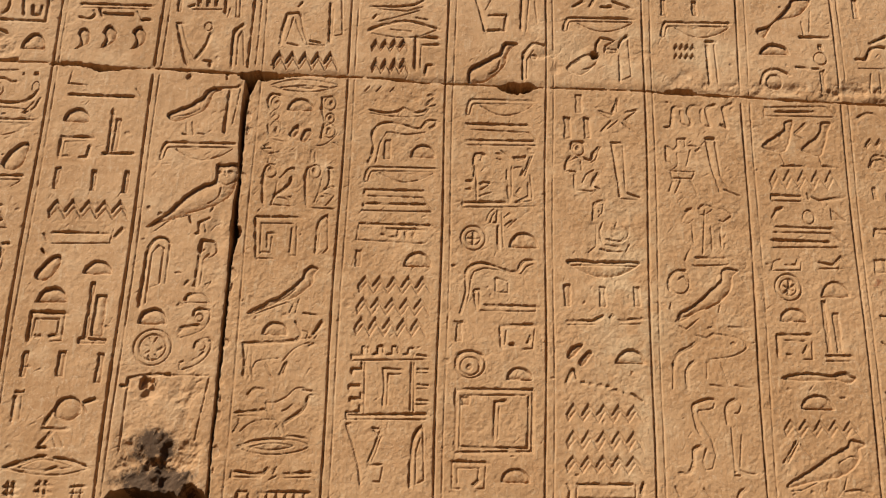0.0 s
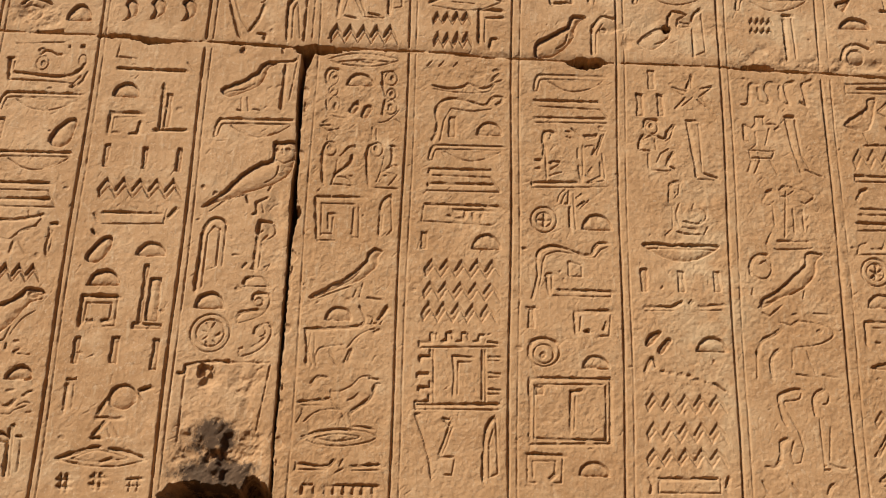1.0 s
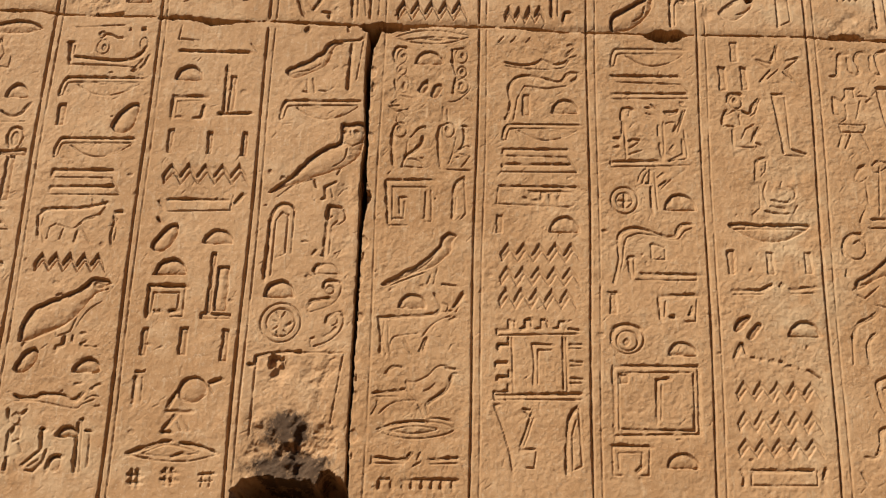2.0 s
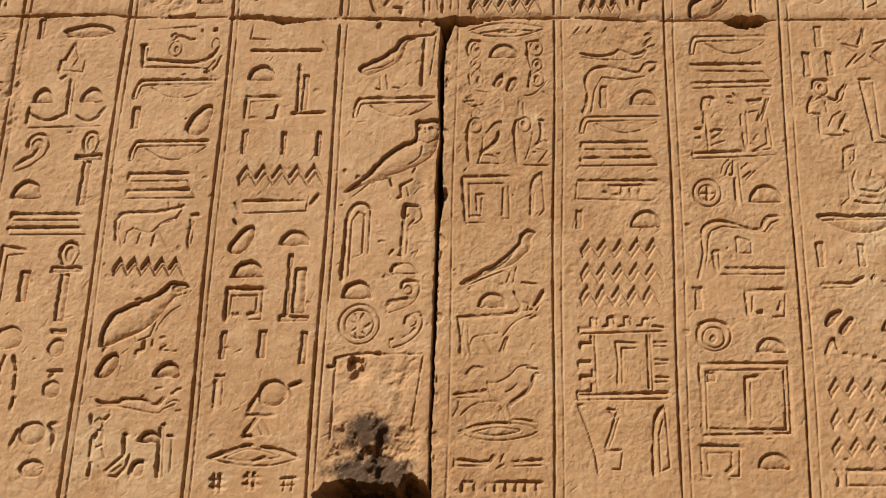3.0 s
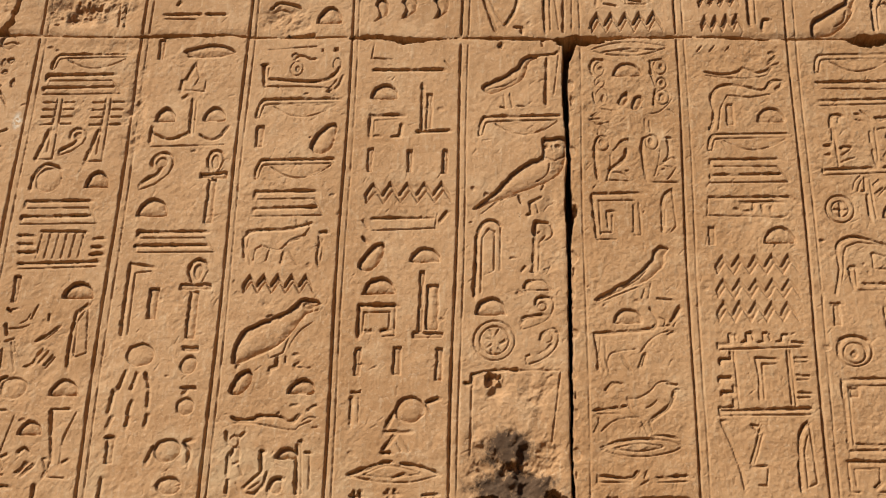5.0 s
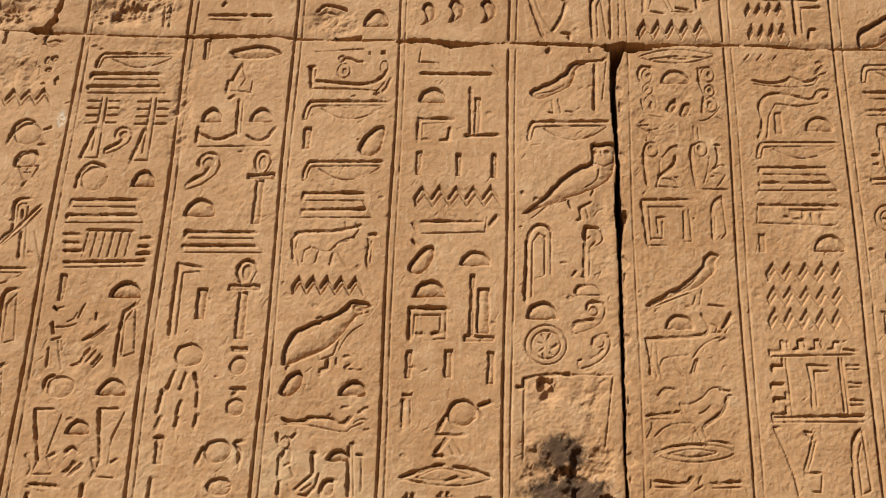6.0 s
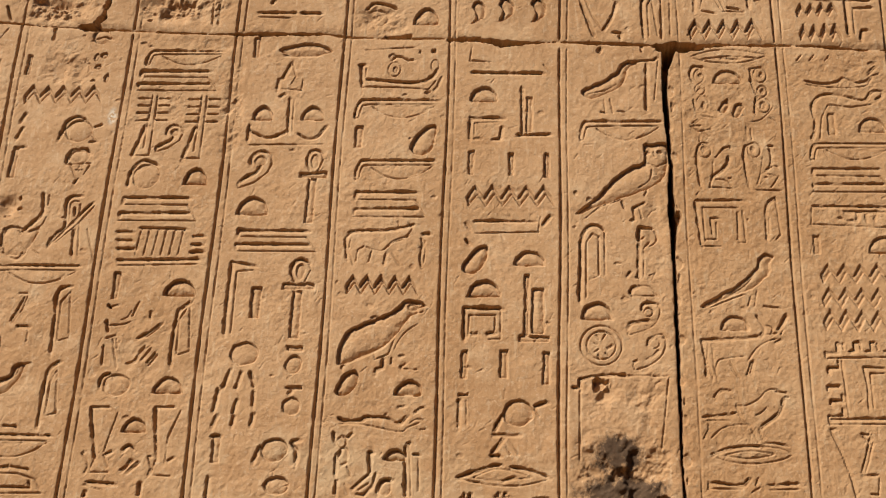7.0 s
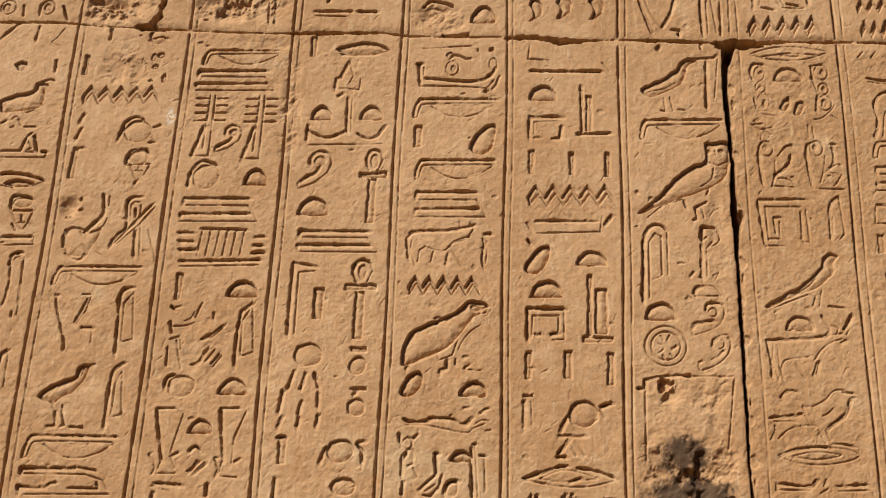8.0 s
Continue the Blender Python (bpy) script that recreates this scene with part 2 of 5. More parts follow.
def strokes(kind, box, count):
    """The strokes of a much used sign, drawn inside a box: kind, then points as shares of the box from its upper left."""
    if kind == "R":                           # upright stroke
        return [("P", [(0, 0), (1, 0), (1, 1), (0, 1)])]
    if kind == "D":                           # loaf
        return [("F", [(0.5 - 0.5 * math.cos(math.pi * k / 12), 1 - math.sin(math.pi * k / 12)) for k in range(13)]), ("l", [(0.06, 0.99), (0.94, 0.99)])]
    if kind == "W":                           # water ripple
        top = [((k + 0.15) / (2 * count + 0.6), 0.58 if k % 2 == 0 else 0.0) for k in range(2 * count + 1)]
        return [("l", top), ("Y", top + [(min(u + 0.03, 1.0), v + 0.42) for u, v in reversed(top)])]
    if kind == "B":                           # bowl
        return [("S", [(0, 0), (0.5, 0.0), (1, 0), (0.88, 0.5), (0.67, 0.9), (0.5, 1), (0.33, 0.9), (0.12, 0.5)]),
                ("L", [(0, 0), (1, 0)]), ("l", [(0.05, 0.26), (0.95, 0.26)])]
    if kind == "K":                           # basket with a handle
        return [("N", [(0, 1), (0.015, 0.5), (0.05, 0.12), (0.12, 0.0), (0.5, 0.0), (1, 0)]), ("c", [(0.055, 0.98), (0.08, 0.48), (0.14, 0.30), (0.5, 0.27), (0.97, 0.26)]),
                ("l", [(0.0, 1.0), (0.055, 1.0)]), ("h", [(0.20, 0.34), (0.55, 0.32), (0.97, 0.28), (0.82, 0.72), (0.60, 1.0), (0.40, 0.88)]),
                ("c", [(0.20, 0.40), (0.40, 0.88), (0.60, 1.0), (0.82, 0.74), (0.98, 0.30)])]
    if kind == "T":                           # long slab with a slanting end
        return [("L", [(0, 0.25), (0.02, 0), (0.87, 0.0)]), ("l", [(0.04, 0.30), (0.85, 0.32), (0.99, 0.95)]),
                ("L", [(0, 0.80), (0, 0.63), (0.90, 0.63)]), ("l", [(0, 0.97), (1, 0.97)])]
    if kind == "J":                           # ribbed pillar
        bars = [("M", [(a, v), (b, v)]) for v in (0.06, 0.18, 0.30, 0.42) for a, b in ((0.0, 0.40), (0.62, 1.0))]
        return bars + [("C", [(0.06, 1), (0.2, 0.76), (0.33, 0.5)]), ("l", [(0.57, 0), (0.60, 1.0), (0.1, 1.0)]), ("l", [(0.42, 0), (0.40, 0.9)])]
    if kind == "Q":                           # curl
        return [("C", [(0.03, 0.82), (0.25, 0.69), (0.5, 0.56), (0.62, 0.40)]), ("C", [(0.33, 0.38), (0.34, 0.14), (0.55, 0.0), (0.8, 0.03)]),
                ("l", [(0.8, 0.03), (0.95, 0.15), (1.0, 0.32), (0.88, 0.58), (0.5, 0.86), (0.05, 1.0), (0.0, 0.82)]), ("e", (0.64, 0.27, 0.17, 0.13))]
    if kind == "A":                           # looped cross
        return [("C", [(0.36, 0.30), (0.22, 0.16), (0.30, 0.03), (0.52, 0.0), (0.74, 0.04)]), ("l", [(0.74, 0.04), (0.82, 0.14), (0.66, 0.30)]),
                ("e", (0.52, 0.165, 0.15, 0.10)), ("P", [(0, 0.31), (1, 0.31), (1, 0.39), (0, 0.39)]),
                ("P", [(0.34, 0.40), (0.64, 0.40), (0.64, 1), (0.34, 1)])]
    if kind == "H":                           # hatching
        return [("M", [(0.0, 0.0), (0.95, 0.04)])] + [("l", [((k + 0.4) / count, 0), ((k + 0.05) / count, 1)]) for k in range(count)]
    return []


WORDS = {"mark": "small slanting mark", "loaf": "rounded loaf sign", "stroke": "upright stroke sign", "water": "zigzag water ripple sign",
         "basket": "shallow handled basket sign", "slab": "long flat slab sign", "reed": "feathery reed leaf sign", "bird": "standing bird sign"}


def sign(name, x, z, drawing):
    """Cut one sign about a middle on the face. The drawing gives strokes in millimetres from that middle: L and l bold and slight grooves,
    C and c bold and slight bent grooves, M a middling groove, P and S sunk angular and rounded shapes, E and e sunk ovals, O and o ring grooves, others as in strokes()."""
    me, left = len(signs), worn(x, z)
    faint = SHALLOW * max(left, 0.92)
    said = name.replace("carved_", "").replace("_", " ")
    signs.append((name, "sunk-relief %s cut into golden sandstone" % WORDS.get(said, said + " sign"), x, z))
    todo = []
    for piece in drawing.split(";"):
        kind, *rest = piece.split()
        pts = [tuple(float(v) / 1000 for v in r.split(",")) for r in rest if "," in r]
        count = next((int(r) for r in rest if "," not in r), 0)
        if kind in "EOeo":
            todo.append((kind, (x + pts[0][0], z + pts[0][1], *pts[1])))
        elif kind == "X":
            (xa, za), (xb, zb) = pts
            crumble(x + (xa + xb) / 2, z + (za + zb) / 2, (xb - xa) * 0.6, (za - zb) * 0.6, 0.014)
            for k in range(5):
                todo.append(("X", (x + rng.uniform(xa, xb), z + rng.uniform(zb, za), rng.uniform(0.004, 0.010), rng.uniform(0.003, 0.009))))
        elif kind in "RDWBKTJQAH":
            (xa, za), (xb, zb) = pts
            for k2, shape in strokes(kind, pts, count):
                if k2 in "EOeo":
                    u, v, ru, rv = shape
                    todo.append((k2, (x + xa + u * (xb - xa), z + za + v * (zb - za), ru * (xb - xa), rv * (za - zb))))
                else:
                    todo.append((k2, [(x + xa + u * (xb - xa), z + za + v * (zb - za)) for u, v in shape]))
        else:
            todo.append((kind, [(x + u, z + v) for u, v in pts]))
    slim = 0.90 if left == 1.0 else 0.76
    for kind, shape in todo:
        deep = DEEP * (1.10 if left == 1.0 else left) * rng.uniform(0.85, 1.12)
        if kind == "E":
            cut(oval(*shape), 0, deep * 0.66, True, True, me)
        elif kind == "X":
            cut(oval(*shape), 0, deep * 0.9, True, True)
        elif kind == "e":
            cut(oval(*shape), 0, faint, True, True, me, added=True)
        elif kind == "O":
            cut(oval(*shape), BOLD * 0.85, deep * 0.8, True, False, me, fine=slim)
        elif kind == "o":
            cut(oval(*shape), SLIGHT, faint * 0.95, True, False, me)
        elif kind == "P":
            cut(shape, 0, deep * 0.68, True, True, me)
        elif kind == "S":
            cut(curve(shape, True, 4), 0, deep * 0.98, True, True, me, swell=0.009)
        elif kind == "s":
            cut(curve(shape, True, 4), 0, faint, True, True, me)
        elif kind == "h":
            cut(curve(shape, True, 4), 0, 0.0022 * left, True, True, me)
        elif kind == "N":
            cut(curve(shape), BOLD * 0.80, deep * 0.85, False, False, me, slope=0.0030, fine=slim)
        elif kind == "F":
            cut(shape, 0, deep * 0.88, True, True, me, swell=0.009)
        elif kind == "M":
            cut(shape, 0.0033, deep * 0.75, False, False, me, ragged=0.0014, slope=0.0025, fine=slim)
        elif kind == "c":
            cut(curve(shape), SLIGHT, faint * 0.9, False, False, me, added=True)
        elif kind == "C":
            cut(curve(shape), BOLD, deep, False, False, me, slope=0.0035, fine=slim)
        elif kind == "l":
            cut(shape, SLIGHT, faint, False, False, me, added=True)
        elif kind == "Y":
            cut(shape, 0, deep * (0.85 if left == 1.0 else 0.66), True, True, me, ragged=0.0014, swell=0.006)
        else:
            cut(shape, BOLD, deep, False, False, me, slope=0.0035, fine=slim)


# how far the bed joint strays from a straight line, and where it gapes
BED_X = (-2.45, -2.29, -2.13, -1.98, -1.82, -1.67, -1.52, -1.40, -1.34, -1.22, -1.07, -0.96, -0.90, -0.80, -0.66, -0.53, -0.36, -0.14, -0.04, 0.08, 0.20, 0.35, 0.58, 0.64, 0.82, 0.97, 1.25)
BED_RISE = (0.022, 0.024, 0.013, 0.008, 0.002, 0.003, 0.008, 0.010, 0.002, 0.001, 0.006, 0.002, -0.002, 0.003, 0.002, 0.000, 0.008, 0.010, 0.001, 0.004, 0.003, 0.008, 0.013, 0.009, 0.011, 0.007, 0.009)
GAPE_X = (-2.50, -2.22, -2.12, -2.03, -1.95, -1.88, -1.74, -1.62, -1.46, -1.40, -1.35, -1.30, -1.15, -1.06, -0.98, -0.90, -0.84, -0.80, -0.70, -0.58, -0.53, -0.40, -0.15, -0.05, 0.05, 0.11, 0.20, 0.25, 0.30, 0.45, 0.56, 0.70, 0.90, 1.34)
GAPE = (3.6, 3.2, 1.2, 2.8, 1.8, 0.9, 1.4, 4.4, 4.2, 1.2, 4.0, 1.4, 1.6, 1.0, 5.5, 6.5, 2.0, 0.8, 2.8, 2.0, 6.0, 5.4, 4.4, 3.4, 2.4, 1.2, 3.5, 3.5, 1.0, 1.8, 3.0, 4.8, 3.6, 3.8)


# bed joint between the two courses, falling slightly to the right, and the upright joints
def bed(x):
    return 3.359 - 0.0345 * (x + 0.8) + np.interp(x, BED_X, BED_RISE)


JOINT, UPPER_JOINT = -0.529, -2.012
strays = 0.0020 * LUMPS + 0.0022 * RAGGED + 0.0010 * FINE
gap = np.interp(GX, GAPE_X, GAPE) / 1000 * (0.85 + 0.6 * LUMPS + 0.4 * RAGGED)
DEPTH = np.maximum(DEPTH, 0.060 * eased((gap + 0.0004 + strays - np.abs(GZ - bed(GX) + 0.5 * gap)) / 0.0016))
# the upright joint: wide at the top, pinched, open again at the middle, narrow below
OPEN_Z = (2.09, 2.25, 2.45, 2.60, 2.72, 2.80, 2.85, 2.89, 2.95, 3.00, 3.06, 3.12, 3.22, 3.28, 3.315, 3.345)
OPEN = (2.4, 2.6, 3.4, 4.4, 4.2, 6.0, 10.0, 8.4, 5.8, 4.8, 4.6, 6.6, 7.4, 9.0, 14.0, 19.0)
MIDDLE = (-527, -527, -527, -528, -526, -528, -524, -528, -529, -525, -527, -531, -532, -529, -523, -518)
wide = np.interp(GZ, OPEN_Z, OPEN) / 1000
middle = np.interp(GZ, OPEN_Z, MIDDLE) / 1000 + 0.0028 * LUMPS + 0.0016 * RAGGED
DEPTH = np.where(GZ < bed(GX), np.maximum(DEPTH, 0.120 * eased((wide + 0.5 * strays - np.abs(GX - middle)) / 0.0030)), DEPTH)
cut([(UPPER_JOINT - 0.02, float(bed(UPPER_JOINT))), (UPPER_JOINT, 3.45), (UPPER_JOINT + 0.012, 3.52), (UPPER_JOINT + 0.02, Z1 + 0.05)], 0.010, 0.035, ragged=0.006)


def chip(x, z, rx, rz, deep, ragged=0.006, side=0.30):
    """A ragged hole broken out of the stone."""
    w = window(x - 1.6 * rx, x + 1.6 * rx, z - 1.6 * rz, z + 1.6 * rz)
    if w is None:
        return
    r = np.hypot((GX[w] - x) / rx, (GZ[w] - z) / rz) + (RAGGED[w] * ragged + LUMPS[w] * 1.4 * ragged) / min(rx, rz)
    DEPTH[w] = np.maximum(DEPTH[w], deep * eased((1.05 - r) / side))


ROUGH = grain_field(0.030, 4)


def crumble(x, z, rx, rz, deep):
    """Stone weathered away unevenly about a place."""
    w = window(x - 1.3 * rx, x + 1.3 * rx, z - 1.3 * rz, z + 1.3 * rz)
    r = np.hypot((GX[w] - x) / rx, (GZ[w] - z) / rz) + 0.35 * LUMPS[w]
    DEPTH[w] += deep * eased(1.25 - r) * eased(0.5 + 0.75 * ROUGH[w] + 0.7 * LUMPS[w])


chip(0.216, 3.325, 0.052, 0.017, 0.125, 0.006, 0.10)
chip(0.240, 3.329, 0.026, 0.015, 0.125, 0.005, 0.10)       # broken edges along the bed joint
chip(-0.507, 3.343, 0.046, 0.013, 0.125, 0.006, 0.16)
chip(-0.470, 3.340, 0.050, 0.005, 0.035)
chip(-0.940, 3.357, 0.052, 0.009, 0.080, 0.006, 0.16)
chip(-1.010, 3.370, 0.045, 0.006, 0.030)
chip(0.665, 3.323, 0.040, 0.008, 0.016)
crumble(0.95, 3.335, 0.30, 0.022, 0.010)
chip(-1.210, 3.380, 0.040, 0.008, 0.018)
chip(-2.035, 3.415, 0.028, 0.012, 0.050)
chip(0.437, 3.440, 0.020, 0.015, 0.080)       # hole in the upper course
chip(-0.702, 2.440, 0.010, 0.012, 0.014, 0.011)
crumble(-0.705, 2.425, 0.035, 0.040, 0.007)      # hole above the broken corner
chip(-0.684, 2.438, 0.004, 0.006, 0.008)
crumble(-0.690, 2.425, 0.05, 0.05, 0.004)
chip(-0.515, 2.862, 0.012, 0.018, 0.030)
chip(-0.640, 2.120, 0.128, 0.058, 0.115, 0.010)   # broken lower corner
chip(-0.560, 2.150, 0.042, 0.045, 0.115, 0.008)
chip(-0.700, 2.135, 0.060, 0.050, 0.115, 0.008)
crumble(-0.650, 2.212, 0.120, 0.060, 0.010)
crumble(-0.665, 2.285, 0.075, 0.055, 0.009)
crumble(-0.655, 2.235, 0.125, 0.075, 0.012)
crumble(-0.660, 2.380, 0.110, 0.070, 0.003)
crumble(-0.580, 2.280, 0.045, 0.060, 0.009)
crumble(-0.735, 2.290, 0.030, 0.080, 0.007)    # crumbled stone above it
crumble(-2.13, 3.50, 0.13, 0.085, 0.016)        # worn places in the upper course
crumble(-1.80, 3.50, 0.15, 0.085, 0.014)
crumble(-1.26, 3.43, 0.09, 0.055, 0.013)
crumble(0.68, 3.36, 0.10, 0.05, 0.007)
crumble(1.20, 3.335, 0.20, 0.05, 0.010)
crumble(0.50, 3.45, 0.20, 0.05, 0.005)
crumble(0.30, 3.41, 0.05, 0.05, 0.008)
crumble(-0.10, 3.27, 0.16, 0.06, 0.003)
crumble(-1.625, 3.14, 0.028, 0.17, 0.012)
crumble(-1.78, 3.16, 0.14, 0.12, 0.004)
crumble(-1.80, 2.50, 0.14, 0.16, 0.004)
crumble(-2.08, 2.55, 0.12, 0.25, 0.003)
crumble(-0.90, 2.90, 0.12, 0.12, 0.003)
crumble(-0.57, 2.85, 0.04, 0.20, 0.006)
crumble(-0.585, 2.42, 0.05, 0.10, 0.008)
crumble(-0.40, 3.13, 0.14, 0.16, 0.003)
crumble(0.78, 2.82, 0.15, 0.22, 0.0045)         # lightly worn faces
crumble(0.46, 2.84, 0.13, 0.16, 0.0045)
crumble(-0.40, 2.33, 0.15, 0.13, 0.003)
crumble(-2.07, 3.28, 0.10, 0.10, 0.010)
crumble(-1.72, 3.36, 0.13, 0.03, 0.005)
for z in np.arange(2.13, 3.30, 0.047):        # scalloped edge of the block beyond the upright joint
    chip(JOINT + 0.008 + 0.004 * math.sin(40 * z), z, 0.007 + 0.003 * math.sin(67 * z), 0.016, 0.005, 0.004)
for k in range(260):                          # small losses all over
    chip(rng.uniform(X0, X1), rng.uniform(Z0, Z1), rng.uniform(0.002, 0.007), rng.uniform(0.002, 0.005), rng.uniform(0.001, 0.0035), 0.003)

# signs, column by column
sign("carved_mark", -2.339, 3.399, "L 2,25 -2,-24")
sign("carved_mark", -2.277, 3.385, "c 13,29 -5,-3 -16,-16 15,-29")
sign("carved_mark", -2.422, 3.405, "C -30,-32 -4,-5 29,32")
sign("carved_mark", -2.365, 3.296, "S -15,8 2,15 16,8 10,-9 0,-14 -10,-6")
sign("carved_mark", -2.270, 3.296, "L -1,20 0,-20")
sign("carved_bird", -2.331, 3.182, "S -70,5 -42,22 -5,30 18,42 21,59 39,62 53,55 43,42 50,18 40,-10 4,-21 -33,-26 -61,-26; M 18,42 21,59 56,73 69,67; e 44,38 5,7; c 6,-30 27,-21 51,-4; M -57,-60 -41,-50; R -28,-67 -18,-73; M -11,-46 -1,-67; M 9,-70 42,-70; c -28,-50 -18,-40 -6,-50")
sign("carved_boat", -2.310, 3.058, "M -62,-16 -9,-16 2,27 15,37; L 20,31 35,-19; l 8,11 21,-9 10,-14; L 47,-19 62,-19; l -58,-35 59,-37 63,-26; l 6,-19 29,-22")
sign("carved_mouth", -2.300, 2.956, "C -59,18 -29,21 9,16 48,5 60,-1; l 60,-1 30,-17 -21,-21 -52,-14; S -42,-8 -18,2 12,-1 39,-8 15,-17 -14,-17")
sign("carved_face", -2.284, 2.865, "C -28,7 -31,39 -18,48 12,45 25,39; e 0,29 26,16; M -25,7 31,7; l -24,2 -6,-29 12,-49; l 32,3 23,-29 14,-46; M 2,-5 6,-24; l -4,-27 17,-27; M -18,-29 -5,-49")
sign("carved_slab", -2.280, 2.788, "L -44,12 40,13; l -39,-12 44,-9 41,10; M -41,-3 -32,-3")
sign("carved_reed", -2.265, 2.672, "C -22,49 -22,72 -14,83 7,86; M -19,49 -13,4 -16,-33 -20,-55; l 11,65 22,-25 22,-83; c -12,34 -14,61 -5,72 9,77; M 8,-69 9,-86; l 13,72 19,-54")
sign("carved_reed", -2.255, 2.45, "C -14,-56 -11,0 -6,42 9,57; l 11,50 15,-42")
sign("carved_stroke", -2.134, 3.393, "R -5,20 5,-20")
sign("carved_jar", -2.017, 3.39, "C -35,31 -14,18 24,21; E 13,-6 23,24")
sign("carved_stroke", -2.187, 3.298, "R -6,31 7,-31")
sign("carved_mark", -2.076, 3.277, "C -5,32 -18,14 -9,-32; M -4,25 18,11; L -14,11 -11,-32")
sign("carved_mark", -2.006, 3.316, "E -22,-25 8,16; E 0,3 6,12; E 18,9 9,9; E 8,-25 9,7; E -32,-42 8,14; E 0,-67 8,5; E 36,-60 6,14; E -36,-66 8,9; C -24,59 10,68 31,62")
sign("carved_water", -2.078, 3.206, "W -107,28 108,-28 5")
sign("carved_mark", -2.173, 3.138, "L 6,14 -7,-15")
sign("carved_mark", -2.175, 3.092, "L 7,19 -6,-19")
sign("carved_pot", -2.014, 3.103, "C -56,-32 -46,-2 -39,23 -15,38 9,28; E -4,-5 36,33; M 35,6 56,14; M 30,-10 43,-32; M 29,-38 48,-35")
sign("carved_stroke", -2.167, 3.006, "R -14,45 3,-44; L -13,45 15,45")
sign("carved_face", -2.001, 2.995, "C -34,8 -33,32 -21,49 9,50 25,37; e -3,27 28,21; l -33,5 34,8; l -21,5 -5,-27 4,-40; l 30,5 16,-27; M 3,-34 -4,-50; l 1,3 4,-16; l -7,-11 13,-11")
sign("carved_arm", -2.123, 2.831, "C 44,89 51,45 47,26 32,6 7,-20; l 62,84 63,53; c 65,22 57,-1 44,-9; L -36,-63 -40,-25 -35,-10; s -34,-10 -3,-5 28,-17 55,-5 36,-63 22,-86 -18,-81 -33,-63; C -31,-72 -10,-86 12,-89 23,-72; l 12,-48 26,-70; l 54,-14 36,-63 67,-81; l -1,-14 9,-29; X -68,76 -7,21")
sign("carved_rope", -1.982, 2.823, "C -63,-50 -47,-16 -26,7 -33,69 -20,88 5,91; l -16,15 -21,66 -13,74 4,72; M 36,72 24,57 -9,15 -51,-39; l 42,61 6,10 -46,-44; M -8,56 -5,30; L -2,-1 4,-77; l 10,15 21,-76; l 5,66 7,38; l 32,-1 64,-91")
sign("carved_basket", -2.061, 2.698, "K -110,24 109,-24")
sign("carved_vase", -2.102, 2.575, "L -56,73 -42,73; C -54,73 -42,29 -25,-14 -13,-42 -10,-73; M 13,74 35,74; C 29,67 20,37 10,13 3,-3; l 36,67 28,30 10,-6; L 23,-10 53,-11; l 53,-13 55,-53")
sign("carved_reed", -1.97, 2.582, "C -15,-89 -20,0 -25,58 -16,81 8,88; l -4,-55 -10,44 10,73; l 8,73 24,-46 -4,-55")
sign("carved_bird", -2.086, 2.396, "S -64,-6 -60,4 -32,25 12,46 19,67 34,77 64,78 49,68 44,56 38,37 18,9 -7,-5 -31,-19 -49,-14; l 34,77 28,46; c -39,-14 -28,-23 -19,-13; l -28,-23 -18,-43; L -19,-37 -15,-73 -35,-76; M -4,-23 -3,-43 8,-72 -2,-75; M 22,-76 56,-78")
sign("carved_reed", -1.965, 2.398, "C -19,-81 -20,-27 -20,28 -15,63 8,81; l -4,-51 -6,28 6,59; l 6,56 20,-47 -4,-54")
sign("carved_basket", -2.055, 2.272, "K -109,27 109,-26")
sign("carved_slab", -2.052, 2.195, "L -108,11 -109,26 15,29 21,35; M 22,31 69,24; l -102,13 44,14 86,2 103,-23; L -107,-31 -108,-16 -46,-16; M -46,-16 -34,-7 -19,-4; M 7,-17 78,-17 73,0; l -93,-34 110,-29")
sign("carved_basket", -1.769, 3.318, "K -103,22 103,-22")
sign("carved_slab", -1.776, 3.247, "T -106,30 105,-31")
sign("carved_pillar", -1.833, 3.115, "J -42,90 43,-89")
sign("carved_pillar", -1.702, 3.111, "J -43,92 43,-93")
sign("carved_curl", -1.777, 3.076, "Q -33,39 33,-39")
sign("carved_disc", -1.828, 2.973, "C -40,-33 -34,15 -8,40 32,26; e 5,-6 35,35")
sign("carved_loaf", -1.696, 2.968, "D -31,23 30,-24")
sign("carved_slab", -1.776, 2.875, "T -99,33 99,-33")
sign("carved_fence", -1.762, 2.774, "L -111,40 -72,40; L -107,17 -69,17; L -104,-6 -59,-5; L 79,30 107,30; L 78,7 106,7; L 76,-13 111,-12; H -58,51 69,-25 6; L -100,-36 102,-32; l -98,-51 101,-46")
sign("carved_stroke", -1.853, 2.67, "R -8,35 9,-35")
sign("carved_loaf", -1.695, 2.666, "D -38,21 38,-21")
sign("carved_seated_form", -1.796, 2.545, "L -69,77 -59,66; L -66,37 -58,6; M -64,70 -44,77; M -8,63 -15,46 -32,37; l -59,23 -24,27 -4,35; M 7,85 1,71 -6,46; M 38,61 39,42; C 68,33 40,7 11,-9; M -63,-25 -60,-78; l -60,-9 -37,-1; l -44,-8 -34,-50 -23,-85; C -4,-71 15,-63 26,-42 37,-25; M 70,-46 50,-77; M 64,-42 46,-70; M 52,-32 31,-63; l -36,-8 -29,-36; l 35,-7 66,21")
